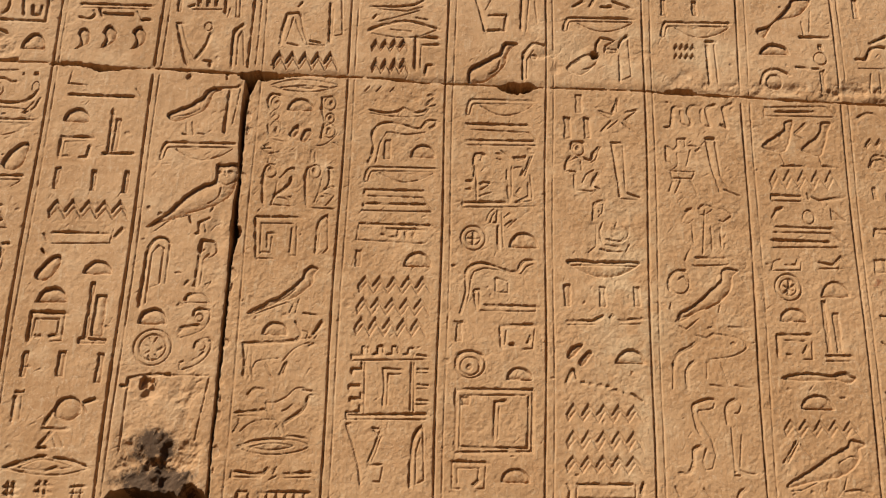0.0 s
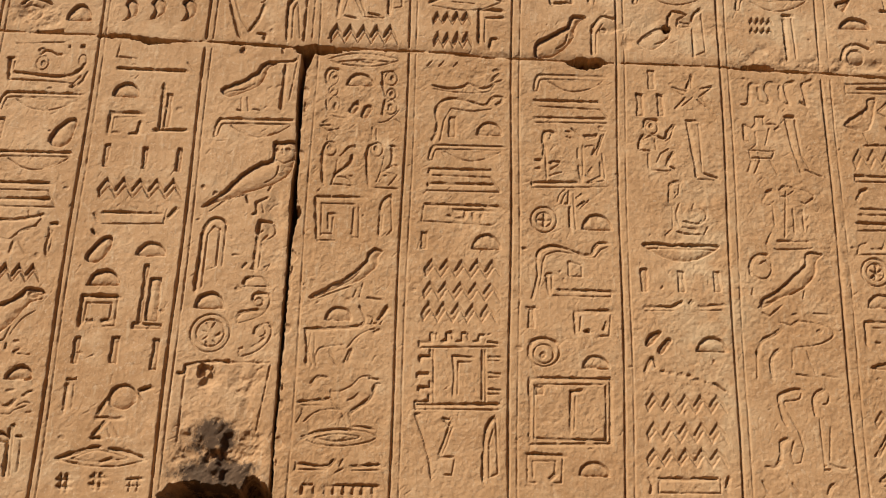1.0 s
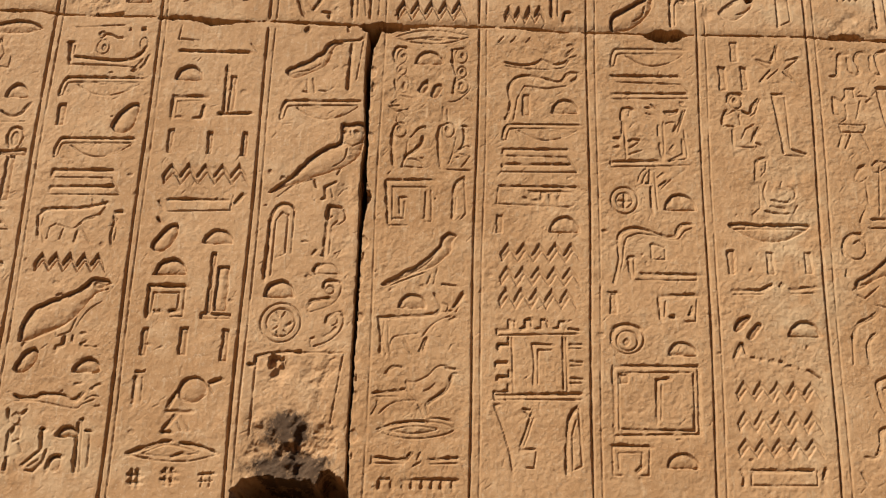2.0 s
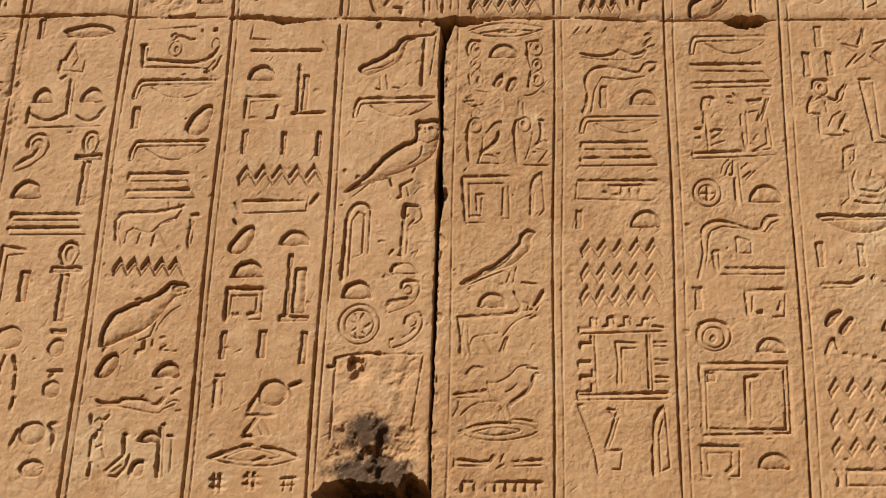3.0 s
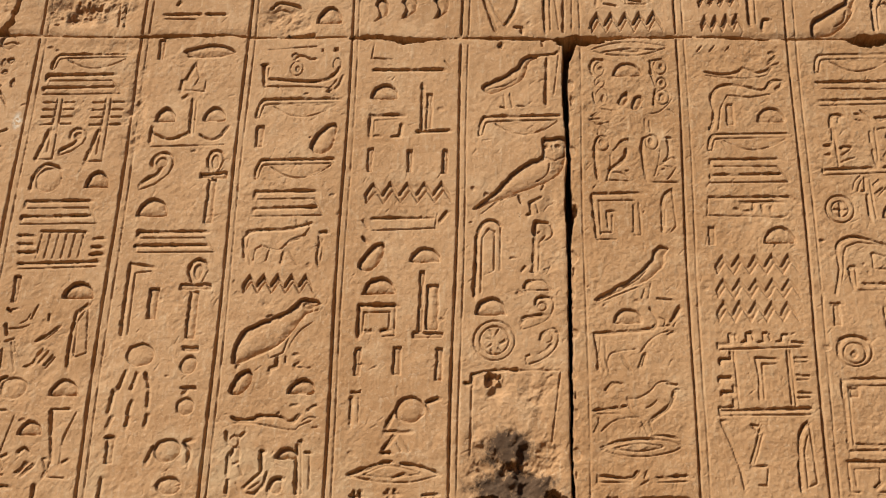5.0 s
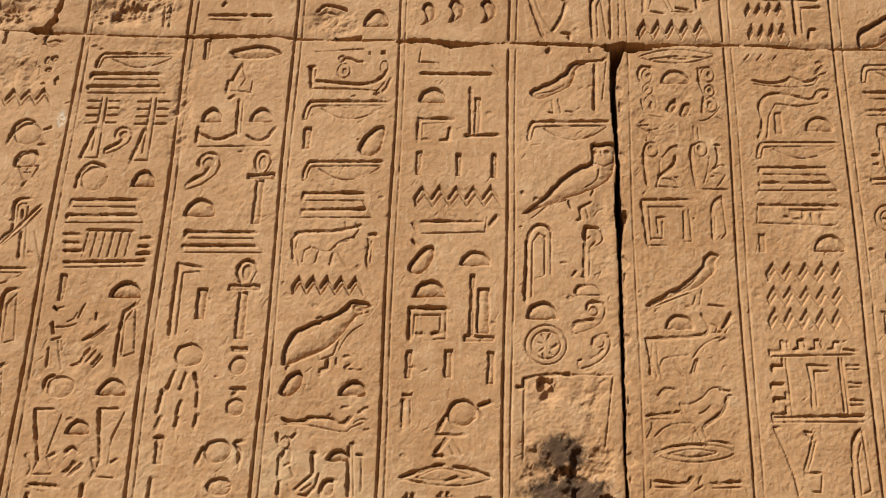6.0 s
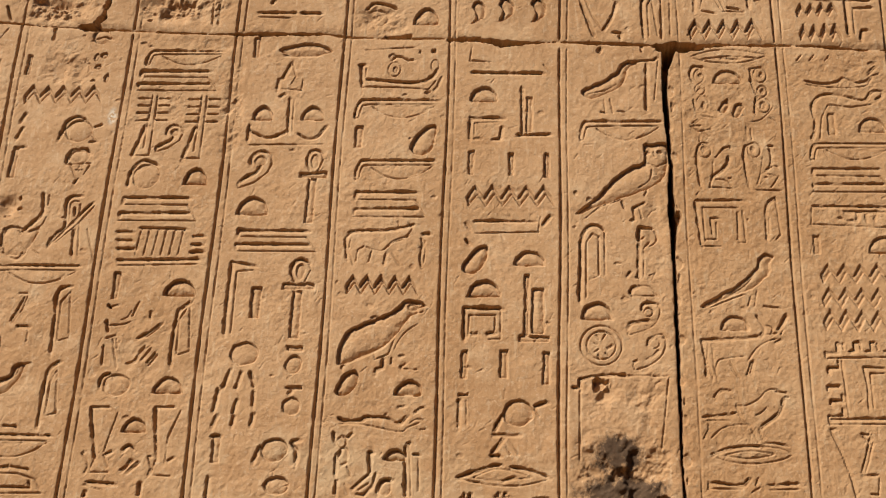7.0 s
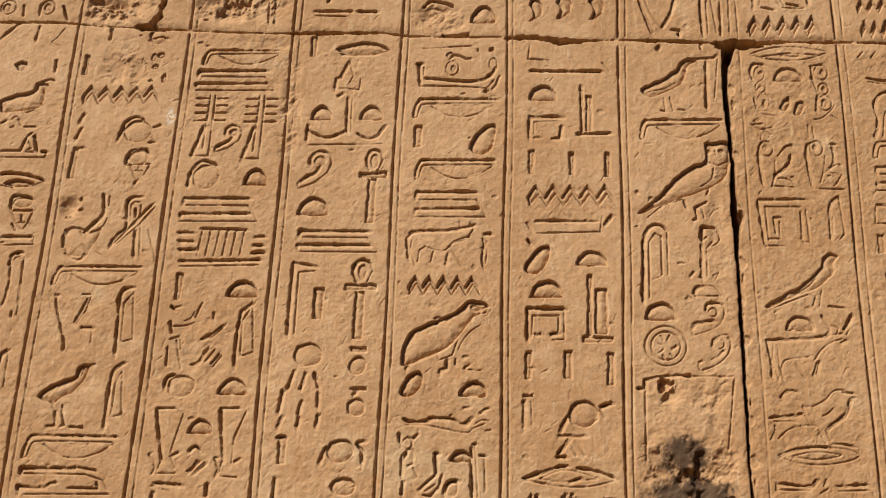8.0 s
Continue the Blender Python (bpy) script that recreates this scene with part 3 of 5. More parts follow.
sign("carved_reed", -1.675, 2.548, "C -20,-83 -22,-6 -19,44 -14,65 9,83; l -7,-51 -11,37 6,69; l 10,73 23,-41 -4,-51")
sign("carved_disc", -1.817, 2.421, "C -37,-7 -34,21 -15,28; e 3,0 33,27")
sign("carved_loaf", -1.692, 2.423, "D -35,21 36,-20")
sign("carved_vase", -1.832, 2.291, "M -30,77 12,78; L -32,77 -21,27 -4,-45; l 34,68 14,-32; l -4,-45 -13,-75 35,-74; l 14,-32 31,-64; M -29,-26 -36,-32 -22,-50 -17,-62 -24,-78; M 18,-33 33,-25")
sign("carved_vase", -1.684, 2.291, "M -32,80 16,81; L -30,80 -11,-42; l 32,74 11,11 10,-54; M 15,-45 29,-35; M -19,-33 -31,-36 -19,-62 -27,-81; l -21,-78 28,-80; l -11,-42 -17,-77")
sign("carved_loaf", -1.756, 2.328, "D -28,17 28,-18")
sign("carved_mark", -1.762, 2.236, "L -11,-14 11,13")
sign("carved_mark", -1.747, 2.232, "L -13,-13 13,13")
sign("carved_mark", -1.762, 2.274, "C -14,-6 0,7 15,-6")
sign("carved_mark", -1.724, 2.182, "L 0,16 0,-16")
sign("carved_mark", -1.815, 2.194, "L -33,1 33,-2")
sign("carved_mark", -1.829, 2.182, "l -24,6 23,-6")
sign("carved_mark", -1.848, 2.168, "L 1,8 0,-8")
sign("carved_stroke", -1.582, 3.349, "R -7,32 8,-31")
sign("carved_eye", -1.45, 3.343, "S -71,-2 -32,15 20,18 70,-8 23,-19 -37,-18; L -59,-16 -7,-19 38,-16")
sign("carved_knife", -1.485, 3.2, "L 0,107 -19,57 -30,52 -33,18; l 0,104 15,60 5,35; l -23,23 33,17 34,51; L -24,-2 -10,9; L 4,-4 8,-108; l 16,-8 20,-108")
sign("carved_coil", -1.479, 3.114, "D -93,57 -38,15; C -100,-5 -84,-21 -46,-35 -11,-22 -2,-14; L -98,4 -99,-46; D 32,56 93,14; C 28,-22 48,-35 76,-31 99,2; l -95,-57 99,-55")
sign("carved_curl", -1.547, 2.987, "Q -42,53 41,-52")
sign("carved_ankh", -1.401, 2.942, "A -34,101 35,-101")
sign("carved_loaf", -1.543, 2.886, "D -40,25 40,-25")
sign("carved_slab", -1.474, 2.791, "T -100,29 101,-29")
sign("carved_corner", -1.548, 2.642, "L -28,-95 -31,16 -30,94 30,84; l -11,-94 -14,68 27,72")
sign("carved_stroke", -1.509, 2.63, "R -11,39 12,-39")
sign("carved_ankh", -1.409, 2.643, "A -40,101 39,-101")
sign("carved_radiant_sun", -1.533, 2.429, "E 12,73 34,29; L -18,38 -31,-11; L -40,-13 -47,-67; L -36,-71 -46,-101; L 9,31 0,-10; L 6,-34 -1,-71; L 3,-73 -1,-100; L 29,31 43,-9; L 42,-16 43,-53; L 47,-67 42,-99")
sign("carved_jar", -1.404, 2.49, "R -19,33 19,21; E 0,-12 20,22")
sign("carved_jar", -1.401, 2.391, "R -17,35 23,27; E 0,-13 22,23; L -10,16 -1,27")
sign("carved_stroke", -1.565, 2.276, "R -6,29 13,-32; L -13,29 10,32")
sign("carved_stroke", -1.572, 2.188, "L 0,26 0,-25")
sign("carved_pot", -1.425, 2.277, "E -4,0 32,28; L -36,10 -51,-29; C 52,25 33,18 47,-1 45,-29")
sign("carved_disc", -1.416, 2.196, "E 0,0 28,20")
sign("carved_box", -1.202, 3.275, "L -108,18 -89,21; L -100,19 -96,-47; l -87,9 -87,-19; C -85,-24 -30,-30 30,-35 69,-26 89,-8 94,9; l -97,-48 17,-51 76,-56 95,-30; M 107,-16 98,-46 88,-59; P 68,-67 73,-56 86,-63 75,-70; o -14,5 16,22; e -11,3 7,10; M -24,31 -15,45 4,42; M 4,42 20,32 34,34; e -23,45 9,9; o 90,16 10,17; R 46,64 54,53; R 79,65 90,54; l -96,64 36,71")
sign("carved_basket", -1.204, 3.163, "K -106,26 105,-27")
sign("carved_stroke", -1.294, 3.08, "R -10,30 9,-30")
sign("carved_egg", -1.132, 3.071, "S 30,43 6,38 -21,10 -30,-27 -5,-43 20,-30 30,2")
sign("carved_basket", -1.199, 2.988, "K -98,26 98,-26")
sign("carved_slab", -1.205, 2.891, "T -89,35 89,-35")
sign("carved_bull", -1.206, 2.786, "C -101,17 -92,33 -58,37 -16,38 25,43; L -103,21 -95,-41; l -88,14 -91,-16 -77,-59; l -72,-49 -69,-16 -53,-5; l -41,-49 -35,-17; M -6,-54 -1,-23; l 11,-20 36,-60; c -53,-8 -10,-17 15,9 55,21; M 21,43 42,46 63,53; l 23,61 28,42; l 49,57 60,41 45,16; c 3,-8 18,6 40,12; L 82,28 103,29; l 80,16 94,5; M 81,16 85,1 81,-36 86,-62; l 91,8 93,-21 91,-51")
sign("carved_water", -1.212, 2.679, "W -89,25 89,-26 5")
sign("carved_vulture", -1.204, 2.551, "S -99,-72 -97,-36 -89,-4 -71,20 -29,39 16,61 35,75 51,90 74,91 100,77 84,72 82,60 64,50 55,36 35,7 21,-9 -10,-35 -55,-55 -80,-67; M -85,-69 -29,-42 2,-25 27,3 34,27; c 86,33 56,11 37,-18 31,-37; l -19,-38 -11,-57 19,-44 31,-4; L 7,-52 6,-74 -9,-80 -11,-91; M 26,-52 27,-69; l 45,-78 88,-81; M 46,-75 57,-64; l 95,62 73,56; M 63,57 57,43; e 68,74 12,10; M -79,-72 -86,-72 -88,-83")
sign("carved_egg", -1.276, 2.437, "S 17,30 -8,20 -22,-8 -23,-28 -1,-30 17,-14 24,11")
sign("carved_loaf", -1.134, 2.427, "D -32,18 32,-18")
sign("carved_snake", -1.194, 2.356, "C -97,0 -85,-8 -46,-6 -34,1 11,1 37,-11 49,-3; c -90,-16 -39,-17 25,-29 51,-31 63,-21 90,-10; M 37,26 53,30; M 74,14 86,24 97,27; C 43,-13 52,0 59,7; c 65,-13 81,-2 98,-4")
sign("carved_cat", -1.275, 2.249, "L -24,71 -19,45; M 20,72 9,59; l -13,55 -4,63 9,60; o -3,48 11,12; L -5,30 -15,20 -14,-27; e 3,20 13,18; M 0,-2 13,4; l 12,-5 24,-30; L -10,-35 -10,-69; l 9,-43 23,-71")
sign("carved_arm", -1.223, 2.228, "L 16,49 5,47; L 8,45 12,1; M 12,1 -26,-35; M 26,3 21,-24 2,-48 -16,-45; l 13,-21 -11,-38")
sign("carved_loaf", -1.156, 2.271, "D -25,13 25,-12")
sign("carved_stroke", -1.117, 2.239, "M -15,59 -6,62; L -18,55 -12,-61; l -9,59 1,-61; M 0,35 15,34; l 13,30 17,-48")
sign("carved_egg", -1.177, 2.200, "C -16,-17 -15,1 -3,14 16,17; e 2,-1 17,20")
sign("carved_slab", -0.919, 3.306, "L -101,-35 82,-38; l -100,42 -104,-1 -46,-5; l 82,-12 103,-41")
sign("carved_loaf", -0.985, 3.204, "D -36,21 36,-21")
sign("carved_shrine", -0.859, 3.157, "L -32,70 -28,-70; l -28,62 -14,-67; R -19,40 -3,-62; L -42,-70 41,-67")
sign("carved_house", -0.976, 3.104, "L -43,-32 -41,33 43,32; l -29,-32 -30,17 33,19; L 37,8 33,-29; L -32,-25 -15,-26; L 13,-29 36,-29")
sign("carved_stroke", -1.011, 3.007, "R -7,33 7,-33")
sign("carved_stroke", -0.913, 3.004, "R -6,31 7,-31")
sign("carved_stroke", -0.825, 3.002, "R -7,34 6,-34")
sign("carved_water", -0.913, 2.916, "W -110,29 110,-29 5")
sign("carved_chest", -0.919, 2.826, "L -83,24 65,25; l -78,-10 78,-5; L -103,20 -89,-3; L -100,-25 -89,-40; l 79,35 74,-10; L 82,13 102,40")
sign("carved_egg", -0.994, 2.747, "S 27,36 0,27 -24,-5 -29,-27 -6,-37 16,-20 29,5")
sign("carved_loaf", -0.865, 2.752, "D -38,20 38,-20")
sign("carved_loaf", -0.97, 2.673, "D -39,22 40,-21")
sign("carved_shrine", -0.853, 2.625, "R -24,85 -11,-67; R -6,50 24,-63; P -35,-67 36,-69 36,-83 -35,-84")
sign("carved_house", -0.972, 2.585, "L -42,-40 -44,40 45,39; l -32,-36 -30,20 30,21 30,-21; L -26,-24 -9,-24; L 9,-24 30,-21; l 43,35 43,-37 13,-39")
sign("carved_stroke", -1.009, 2.485, "R -9,34 6,-34; L -7,-4 9,-4")
sign("carved_stroke", -0.92, 2.486, "R -9,34 9,-33")
sign("carved_stroke", -0.823, 2.479, "R -8,38 7,-38")
sign("carved_stroke", -1.009, 2.376, "P -12,40 11,42 11,34 -12,32; L -11,29 -12,-41; l 6,27 9,-34")
sign("carved_pot", -0.881, 2.367, "E -5,5 34,32; L -60,-37 -41,2; L 30,23 59,33; l 30,16 43,-3")
sign("carved_offering", -0.914, 2.3, "L -30,23 32,25; L -5,17 -30,-21; l 7,14 32,-24; l 1,-2 13,-24; L -32,-25 -11,-25")
sign("carved_mouth", -0.918, 2.232, "C -101,-8 -70,4 -27,19 -3,23; C 16,19 65,11 102,-3; c -95,-11 -33,-22 40,-23 102,-7; c -64,-7 -9,13 65,-3; c -64,-8 -9,-13 65,-4; M -2,-13 28,-3")
sign("carved_cross", -0.994, 2.172, "L -16,6 16,6; L -14,-10 17,-10; L -7,18 -6,-19; L 6,19 7,-19")
sign("carved_cross", -0.917, 2.178, "L -18,7 17,7; L -19,-9 18,-9; L -9,17 -8,-18; L 4,17 4,-18")
sign("carved_cross", -0.835, 2.17, "l -7,18 -9,-19; l 10,18 9,-19; M -18,11 19,14; l -17,-5 17,-3")
sign("carved_chick", -0.644, 3.230, "S -94,-13 -47,15 -11,40 6,66 24,74 48,67 23,54 17,26 1,-2 -35,-24 -69,-38 -89,-31; M 17,70 87,76 94,83; l -41,-39 -37,-79; l -26,-38 -18,-82; M -50,-76 -37,-79; l -7,-75 12,-78; l -82,-22 -37,-12 -8,7")
sign("carved_stroke", -0.564, 3.232, "L -14,66 -17,-75; l 17,74 4,-50")
sign("carved_mark", -0.694, 3.334, "E 0,0 7,10")
sign("carved_mark", -0.587, 3.339, "R -3,10 2,-10")
sign("carved_basket", -0.646, 3.099, "K -100,27 100,-26")
sign("carved_owl", -0.642, 2.958, "S -110,-82 -59,-35 -19,8 22,43 51,56 53,101 69,104 108,105 110,68 106,28 87,-1 51,-24 1,-43 -55,-65 -104,-89; e 62,82 6,5; e 91,81 6,5; l 75,84 80,67; l 59,53 83,41 108,57; c 36,-16 64,5 71,36; l -92,-102 -55,-68 -5,-50; M -5,-53 2,-75; M 22,-69 25,-102 15,-106; l 36,-66 43,-102; M 65,-7 49,-40; M 20,-74 50,-57; L 57,56 54,101 108,105")
sign("carved_cloth", -0.718, 2.741, "C -31,-98 -28,-5 -26,68 -9,95 14,98 30,83; l -14,-91 -13,53 1,75 16,68 16,-34; l 30,83 30,-34")
sign("carved_flower", -0.602, 2.767, "C -6,30 -4,64 9,67 30,66; c 30,64 37,42 29,24 18,18; M -8,34 6,42; L -9,24 -11,-63; l 19,30 5,13 4,-60; M -38,-60 -28,-46; M 15,-57 30,-48; l 30,-48 22,-67; M -17,-60 -4,-63")
sign("carved_loaf", -0.599, 2.671, "C -33,-7 -29,7 -16,13; c -16,13 13,10 32,-14; l -33,-13 25,-12")
sign("carved_loaf", -0.709, 2.62, "D -37,22 38,-22")
sign("carved_curl", -0.604, 2.602, "C -3,20 -1,34 7,40 33,40; c 33,40 40,20 31,-8 9,-25 -33,-40; l -33,-40 -39,-20; C -38,-20 -25,-8 16,-2; o 13,16 10,10")
sign("carved_curl", -0.591, 2.521, "M -5,15 -2,32 9,40; c 9,40 30,43 37,19 26,-9 1,-29 -34,-43; l -34,-43 -38,-26; M -38,-23 -27,-18; M -9,-17 8,-6 21,8; o 12,21 11,11")
sign("carved_wheel", -0.699, 2.536, "o 0,0 47,48; o 0,0 33,34; l 2,13 10,28; l -21,7 -8,2; l -17,-17 -5,-8; M 12,-6 24,3; l 7,-18 16,-26; l -9,-21 -4,-32; l -12,26 -4,12")
sign("carved_frame", -0.657, 2.366, "L -93,65 -92,89 -67,97 -17,102 14,99; l 14,99 107,99; l -91,65 -92,-102; l 107,95 86,-73; L -108,69 -95,69")
sign("carved_mouth", -0.372, 3.316, "c -95,-1 -47,15 16,19 95,4; c -92,-4 -44,-18 34,-19 95,1; M -21,-6 26,-9; l -68,-9 2,0 72,-6")
sign("carved_loaf", -0.379, 3.255, "D -37,19 38,-20")
sign("carved_twisted_rope", -0.445, 3.185, "C -16,48 -25,79 -14,101 11,98; o -2,72 12,20; e 1,74 6,7; o -1,34 12,16; c -11,25 -1,36 12,31; o 3,-10 15,25; e 6,-14 6,12; L -20,7 -13,-32; L -25,-64 -2,-46; l -6,-41 30,-49; M -25,-71 -3,-71; l -31,-71 -10,-88 23,-80; l -2,-88 14,-102")
sign("carved_twisted_rope", -0.297, 3.204, "L -22,33 -24,75; M -21,75 7,79; o 0,55 16,22; e 3,55 6,9; M -22,33 -13,-3; o 2,7 12,16; e 3,7 5,7; L -13,-6 -18,-33 -21,-56; o 2,-33 17,21; e 1,-33 8,12; c -30,-80 -7,-74 14,-55 26,-37; l 15,-68 31,-78")
sign("carved_egg", -0.391, 3.17, "S -15,-12 -4,10 10,21 15,3 1,-20")
sign("carved_egg", -0.357, 3.157, "S -14,-12 -4,17 11,20 15,6 -2,-19")
sign("carved_seated_form", -0.421, 3.012, "C -36,-69 -42,-15 -40,36 -27,54 -11,51; o -22,31 15,19; e -25,36 5,7; L -33,57 -33,74; C -9,-40 13,-23 29,-5 34,17; M 20,37 38,43 41,35; c -1,-48 22,-51 38,-67; c -4,3 -5,-31 -16,-74; l -17,-69 39,-72; l 2,11 23,38")
sign("carved_seated_form", -0.308, 3.023, "C -36,-82 -41,-24 -41,24 -33,37 -15,42; M -32,89 -31,49; l -22,84 -19,49; o -17,23 15,21; e -20,25 6,9; C -7,-40 16,-22 22,4 20,29; M 16,34 31,33; c 2,-43 28,-47 39,-55; c 38,-47 25,-69 15,-81; l -30,-86 41,-89; c 2,3 -3,-31 -15,-74; c 9,-31 26,-22 39,-25")
sign("carved_house", -0.416, 2.847, "L -47,-60 -57,59; L -56,60 58,62; l -37,-49 -40,41 45,41; M -20,-32 -23,13 -1,14; l -9,4 -11,-40; l -37,-42 -8,-42; l -47,-60 1,-61; M 41,31 39,-47; l 53,35 57,-50; l 40,-50 57,-51")
sign("carved_reed", -0.295, 2.859, "C -16,-57 -15,-9 -14,24 -6,44 11,58; l 11,58 17,-40 3,-57; l -7,5 -8,-41")
sign("carved_bird", -0.382, 2.700, "S -86,-60 -45,-36 -4,-11 37,29 49,56 66,69 85,62 75,46 73,22 53,-2 26,-23 -2,-32 -44,-51 -81,-69; l 12,-34 28,-49; M 0,-67 10,-67; M 50,-63 86,-67; l 27,-34 17,-65; l 40,-23 32,-65; c -71,-69 -30,-51 12,-34; c -24,-35 11,-14 31,8")
sign("carved_loaf", -0.398, 2.595, "D -33,18 33,-19")
sign("carved_bull", -0.378, 2.537, "L -89,-72 -89,-33 -97,14; L -97,16 -26,22 34,27; C 34,27 43,45 34,68 29,78; l -82,9 -85,-33 -74,-80; l -73,9 -71,-48 -63,-80; c -67,-62 -64,-40 -50,-29 -2,-22; l -36,-32 -19,-69; c -38,-39 -27,-61 -13,-76; M 12,-34 0,-67; M 17,-31 8,-64; c 6,-31 25,-4 52,15 73,20; M 66,12 81,19; L 97,80 87,61 76,43; l 82,31 88,43; c 58,30 64,45 49,53; l 44,30 72,34")
sign("carved_chick", -0.384, 2.374, "C -69,42 -60,57 -48,63 -30,60; L -97,-2 -61,3 -20,9; l -88,-9 -33,-10; M -86,-16 -83,-27 -96,-52; c -81,-51 -52,-26 -11,-17 10,-22; C 81,45 75,24 63,5 43,-10 28,-22; c 32,44 45,59 59,65 73,63; M 66,60 91,57; l 85,48 96,46; c -22,26 -1,26 19,35 32,44; c 19,4 32,10 45,23; l 7,-25 23,-59; l 24,-25 33,-56; M 33,-56 81,-60; c -22,29 -12,-7 10,-21; l 53,-55 88,-66")
sign("carved_mouth", -0.379, 2.290, "C -88,-2 -53,12 -6,19 22,18; c 22,18 63,14 88,2; c -85,-5 -43,-18 11,-20 65,-10 88,2; c -58,-3 -5,8 50,2; c -58,-4 -3,-9 50,1")
sign("carved_slab", -0.378, 2.224, "L -97,-13 -97,4 -40,-2 -20,1 -9,15; M 12,17 3,-3; l -93,-11 -19,-11; L 30,0 97,5; l 31,-11 95,-8; l -5,-17 14,-6")
sign("carved_comb", -0.369, 2.167, "L -86,12 -62,12; L -86,9 -87,-11; L -60,9 -60,-11; L -36,10 -37,-10; L -16,10 -17,-10; L 7,11 6,-10; L 30,11 28,-9; L 50,11 48,-9; L 73,12 72,-8; L -40,12 87,12")
sign("carved_mark", -0.198, 3.309, "l -7,-9 8,10")
sign("carved_mark", -0.166, 3.309, "l -8,-9 7,10")
sign("carved_mark", -0.129, 3.308, "l -6,-7 6,8")
sign("carved_horned_snake", -0.099, 3.255, "C -93,-11 -49,-21 -11,-14 5,-3 36,-17 59,-13 71,-1; c -88,-24 -18,-33 52,-29 72,-10; L 63,8 86,32; l 67,-1 93,8")
sign("carved_snake", -0.093, 3.143, "C -94,-69 -81,-24 -86,20 -69,53 -23,61 39,44 62,69 93,69; l -72,-68 -63,-6 -45,30 9,22 63,32; C 85,69 85,56 70,45")
sign("carved_stroke", -0.134, 3.119, "R -9,31 9,-31")
sign("carved_loaf", -0.038, 3.115, "D -35,21 34,-20")
sign("carved_basket", -0.098, 3.042, "K -95,22 96,-22")
sign("carved_slab", -0.101, 2.963, "T -92,32 93,-33")
sign("carved_panel", -0.108, 2.867, "L -93,28 96,26; l -93,23 -97,-21 80,-28; L -35,-3 -22,-4; L -16,-8 3,-9; L 11,13 7,-9; L 30,13 27,-9; L 50,12 46,-9; L -22,14 76,15")
sign("carved_stroke", -0.198, 2.793, "R -7,24 8,-24")
sign("carved_loaf", -0.044, 2.793, "D -37,21 37,-20")
sign("carved_water", -0.101, 2.718, "W -98,25 98,-24 5")
sign("carved_water", -0.104, 2.659, "W -97,25 98,-25 5")
sign("carved_water", -0.109, 2.603, "W -93,26 94,-26 5")
sign("carved_fort", -0.107, 2.456, "L -94,58 -95,73 -68,74 -69,95 -55,95; L -44,74 -30,78 -30,96 -17,98; M -8,75 6,77 6,97 18,97; M 32,76 46,78 48,93 62,93; M 66,76 95,73; l -94,57 96,64; l -55,95 -53,77; l -17,96 -15,78; l 20,95 22,78; L -92,21 -92,35 -68,37 -69,55; L -97,-20 -96,-8 -69,-7; L -94,-52 -92,-41 -67,-41 -68,-25; L -101,-85 -100,-76 -68,-75 -69,-55; l -60,55 -57,-80; M 68,38 100,39; M 69,-1 101,-4; M 70,-42 100,-43; l 68,28 98,29; l 70,-13 99,-12; l 68,-54 98,-53; M -13,-61 -10,-3 -15,38 33,36; l -1,-58 -1,23 32,24; M 55,57 56,-71; l 62,55 65,-81; L -99,-83 -7,-80 96,-77; l -100,-95 -7,-93 97,-92; l -101,-85 -97,-98")
sign("carved_leg", -0.159, 2.275, "M -48,75 -34,77; M -48,75 -32,33 -12,-36 -6,-77; M 16,66 35,64; C 19,62 31,48 36,41; M 36,60 24,20 9,-22; l 41,49 28,6 16,-25; M 9,-25 47,-24; l 47,-28 41,-67 22,-66")
sign("carved_reed", -0.031, 2.272, "C -17,-78 -17,-17 -12,39 -2,65 11,78; l -2,-71 -3,11 7,47; l 12,71 18,-57 -2,-67")
sign("carved_basket", 0.171, 3.259, "K -94,25 93,-25")
sign("carved_slab", 0.173, 3.171, "L -96,34 74,34; l -88,16 74,10 97,-16; L -98,-17 89,-16; l -95,-33 96,-30")
sign("carved_throne", 0.168, 3.037, "L -99,-85 -99,-73 22,-70; l -97,-88 1,-86 98,-81; C -72,38 -68,68 -58,76 -37,73; l -63,35 -60,-68; l -51,52 -48,68 -37,70; M -67,40 -69,3; L -91,-9 -74,-8; L -91,-34 -76,-32; C -53,-18 -42,-12 -25,-15; l -51,-37 -28,-20; c -54,-56 -40,-49 -19,-42; M 20,29 19,-3; L 21,-19 24,-67; l 33,38 32,-66; M -11,77 3,76; M 4,87 13,78; M -9,61 6,58; M 13,78 27,62; P 34,67 74,73 71,60 45,52; L 75,84 89,81; M 83,71 73,38 56,6; l 91,75 78,39 67,6; l 82,14 88,-62; M 76,-10 77,-50 40,-71; l 40,-71 85,-65; M 44,-42 55,-26; l 37,-50 51,-58; c 36,30 50,36 64,33 53,6")
sign("carved_sceptre", 0.173, 2.886, "M -11,56 -13,21; L -10,14 -10,-60; l 2,53 2,-2 6,-55; c -40,21 -33,44 -18,60; c -29,18 -24,36 -16,49; M -22,19 -11,20; M 6,34 23,50; M 8,11 29,27; l 14,3 40,30")
sign("carved_wheel", 0.099, 2.859, "O 0,0 32,35; o 0,0 19,20; L 0,18 -1,-19; L -17,0 16,0")
sign("carved_loaf", 0.23, 2.856, "D -38,21 38,-22")
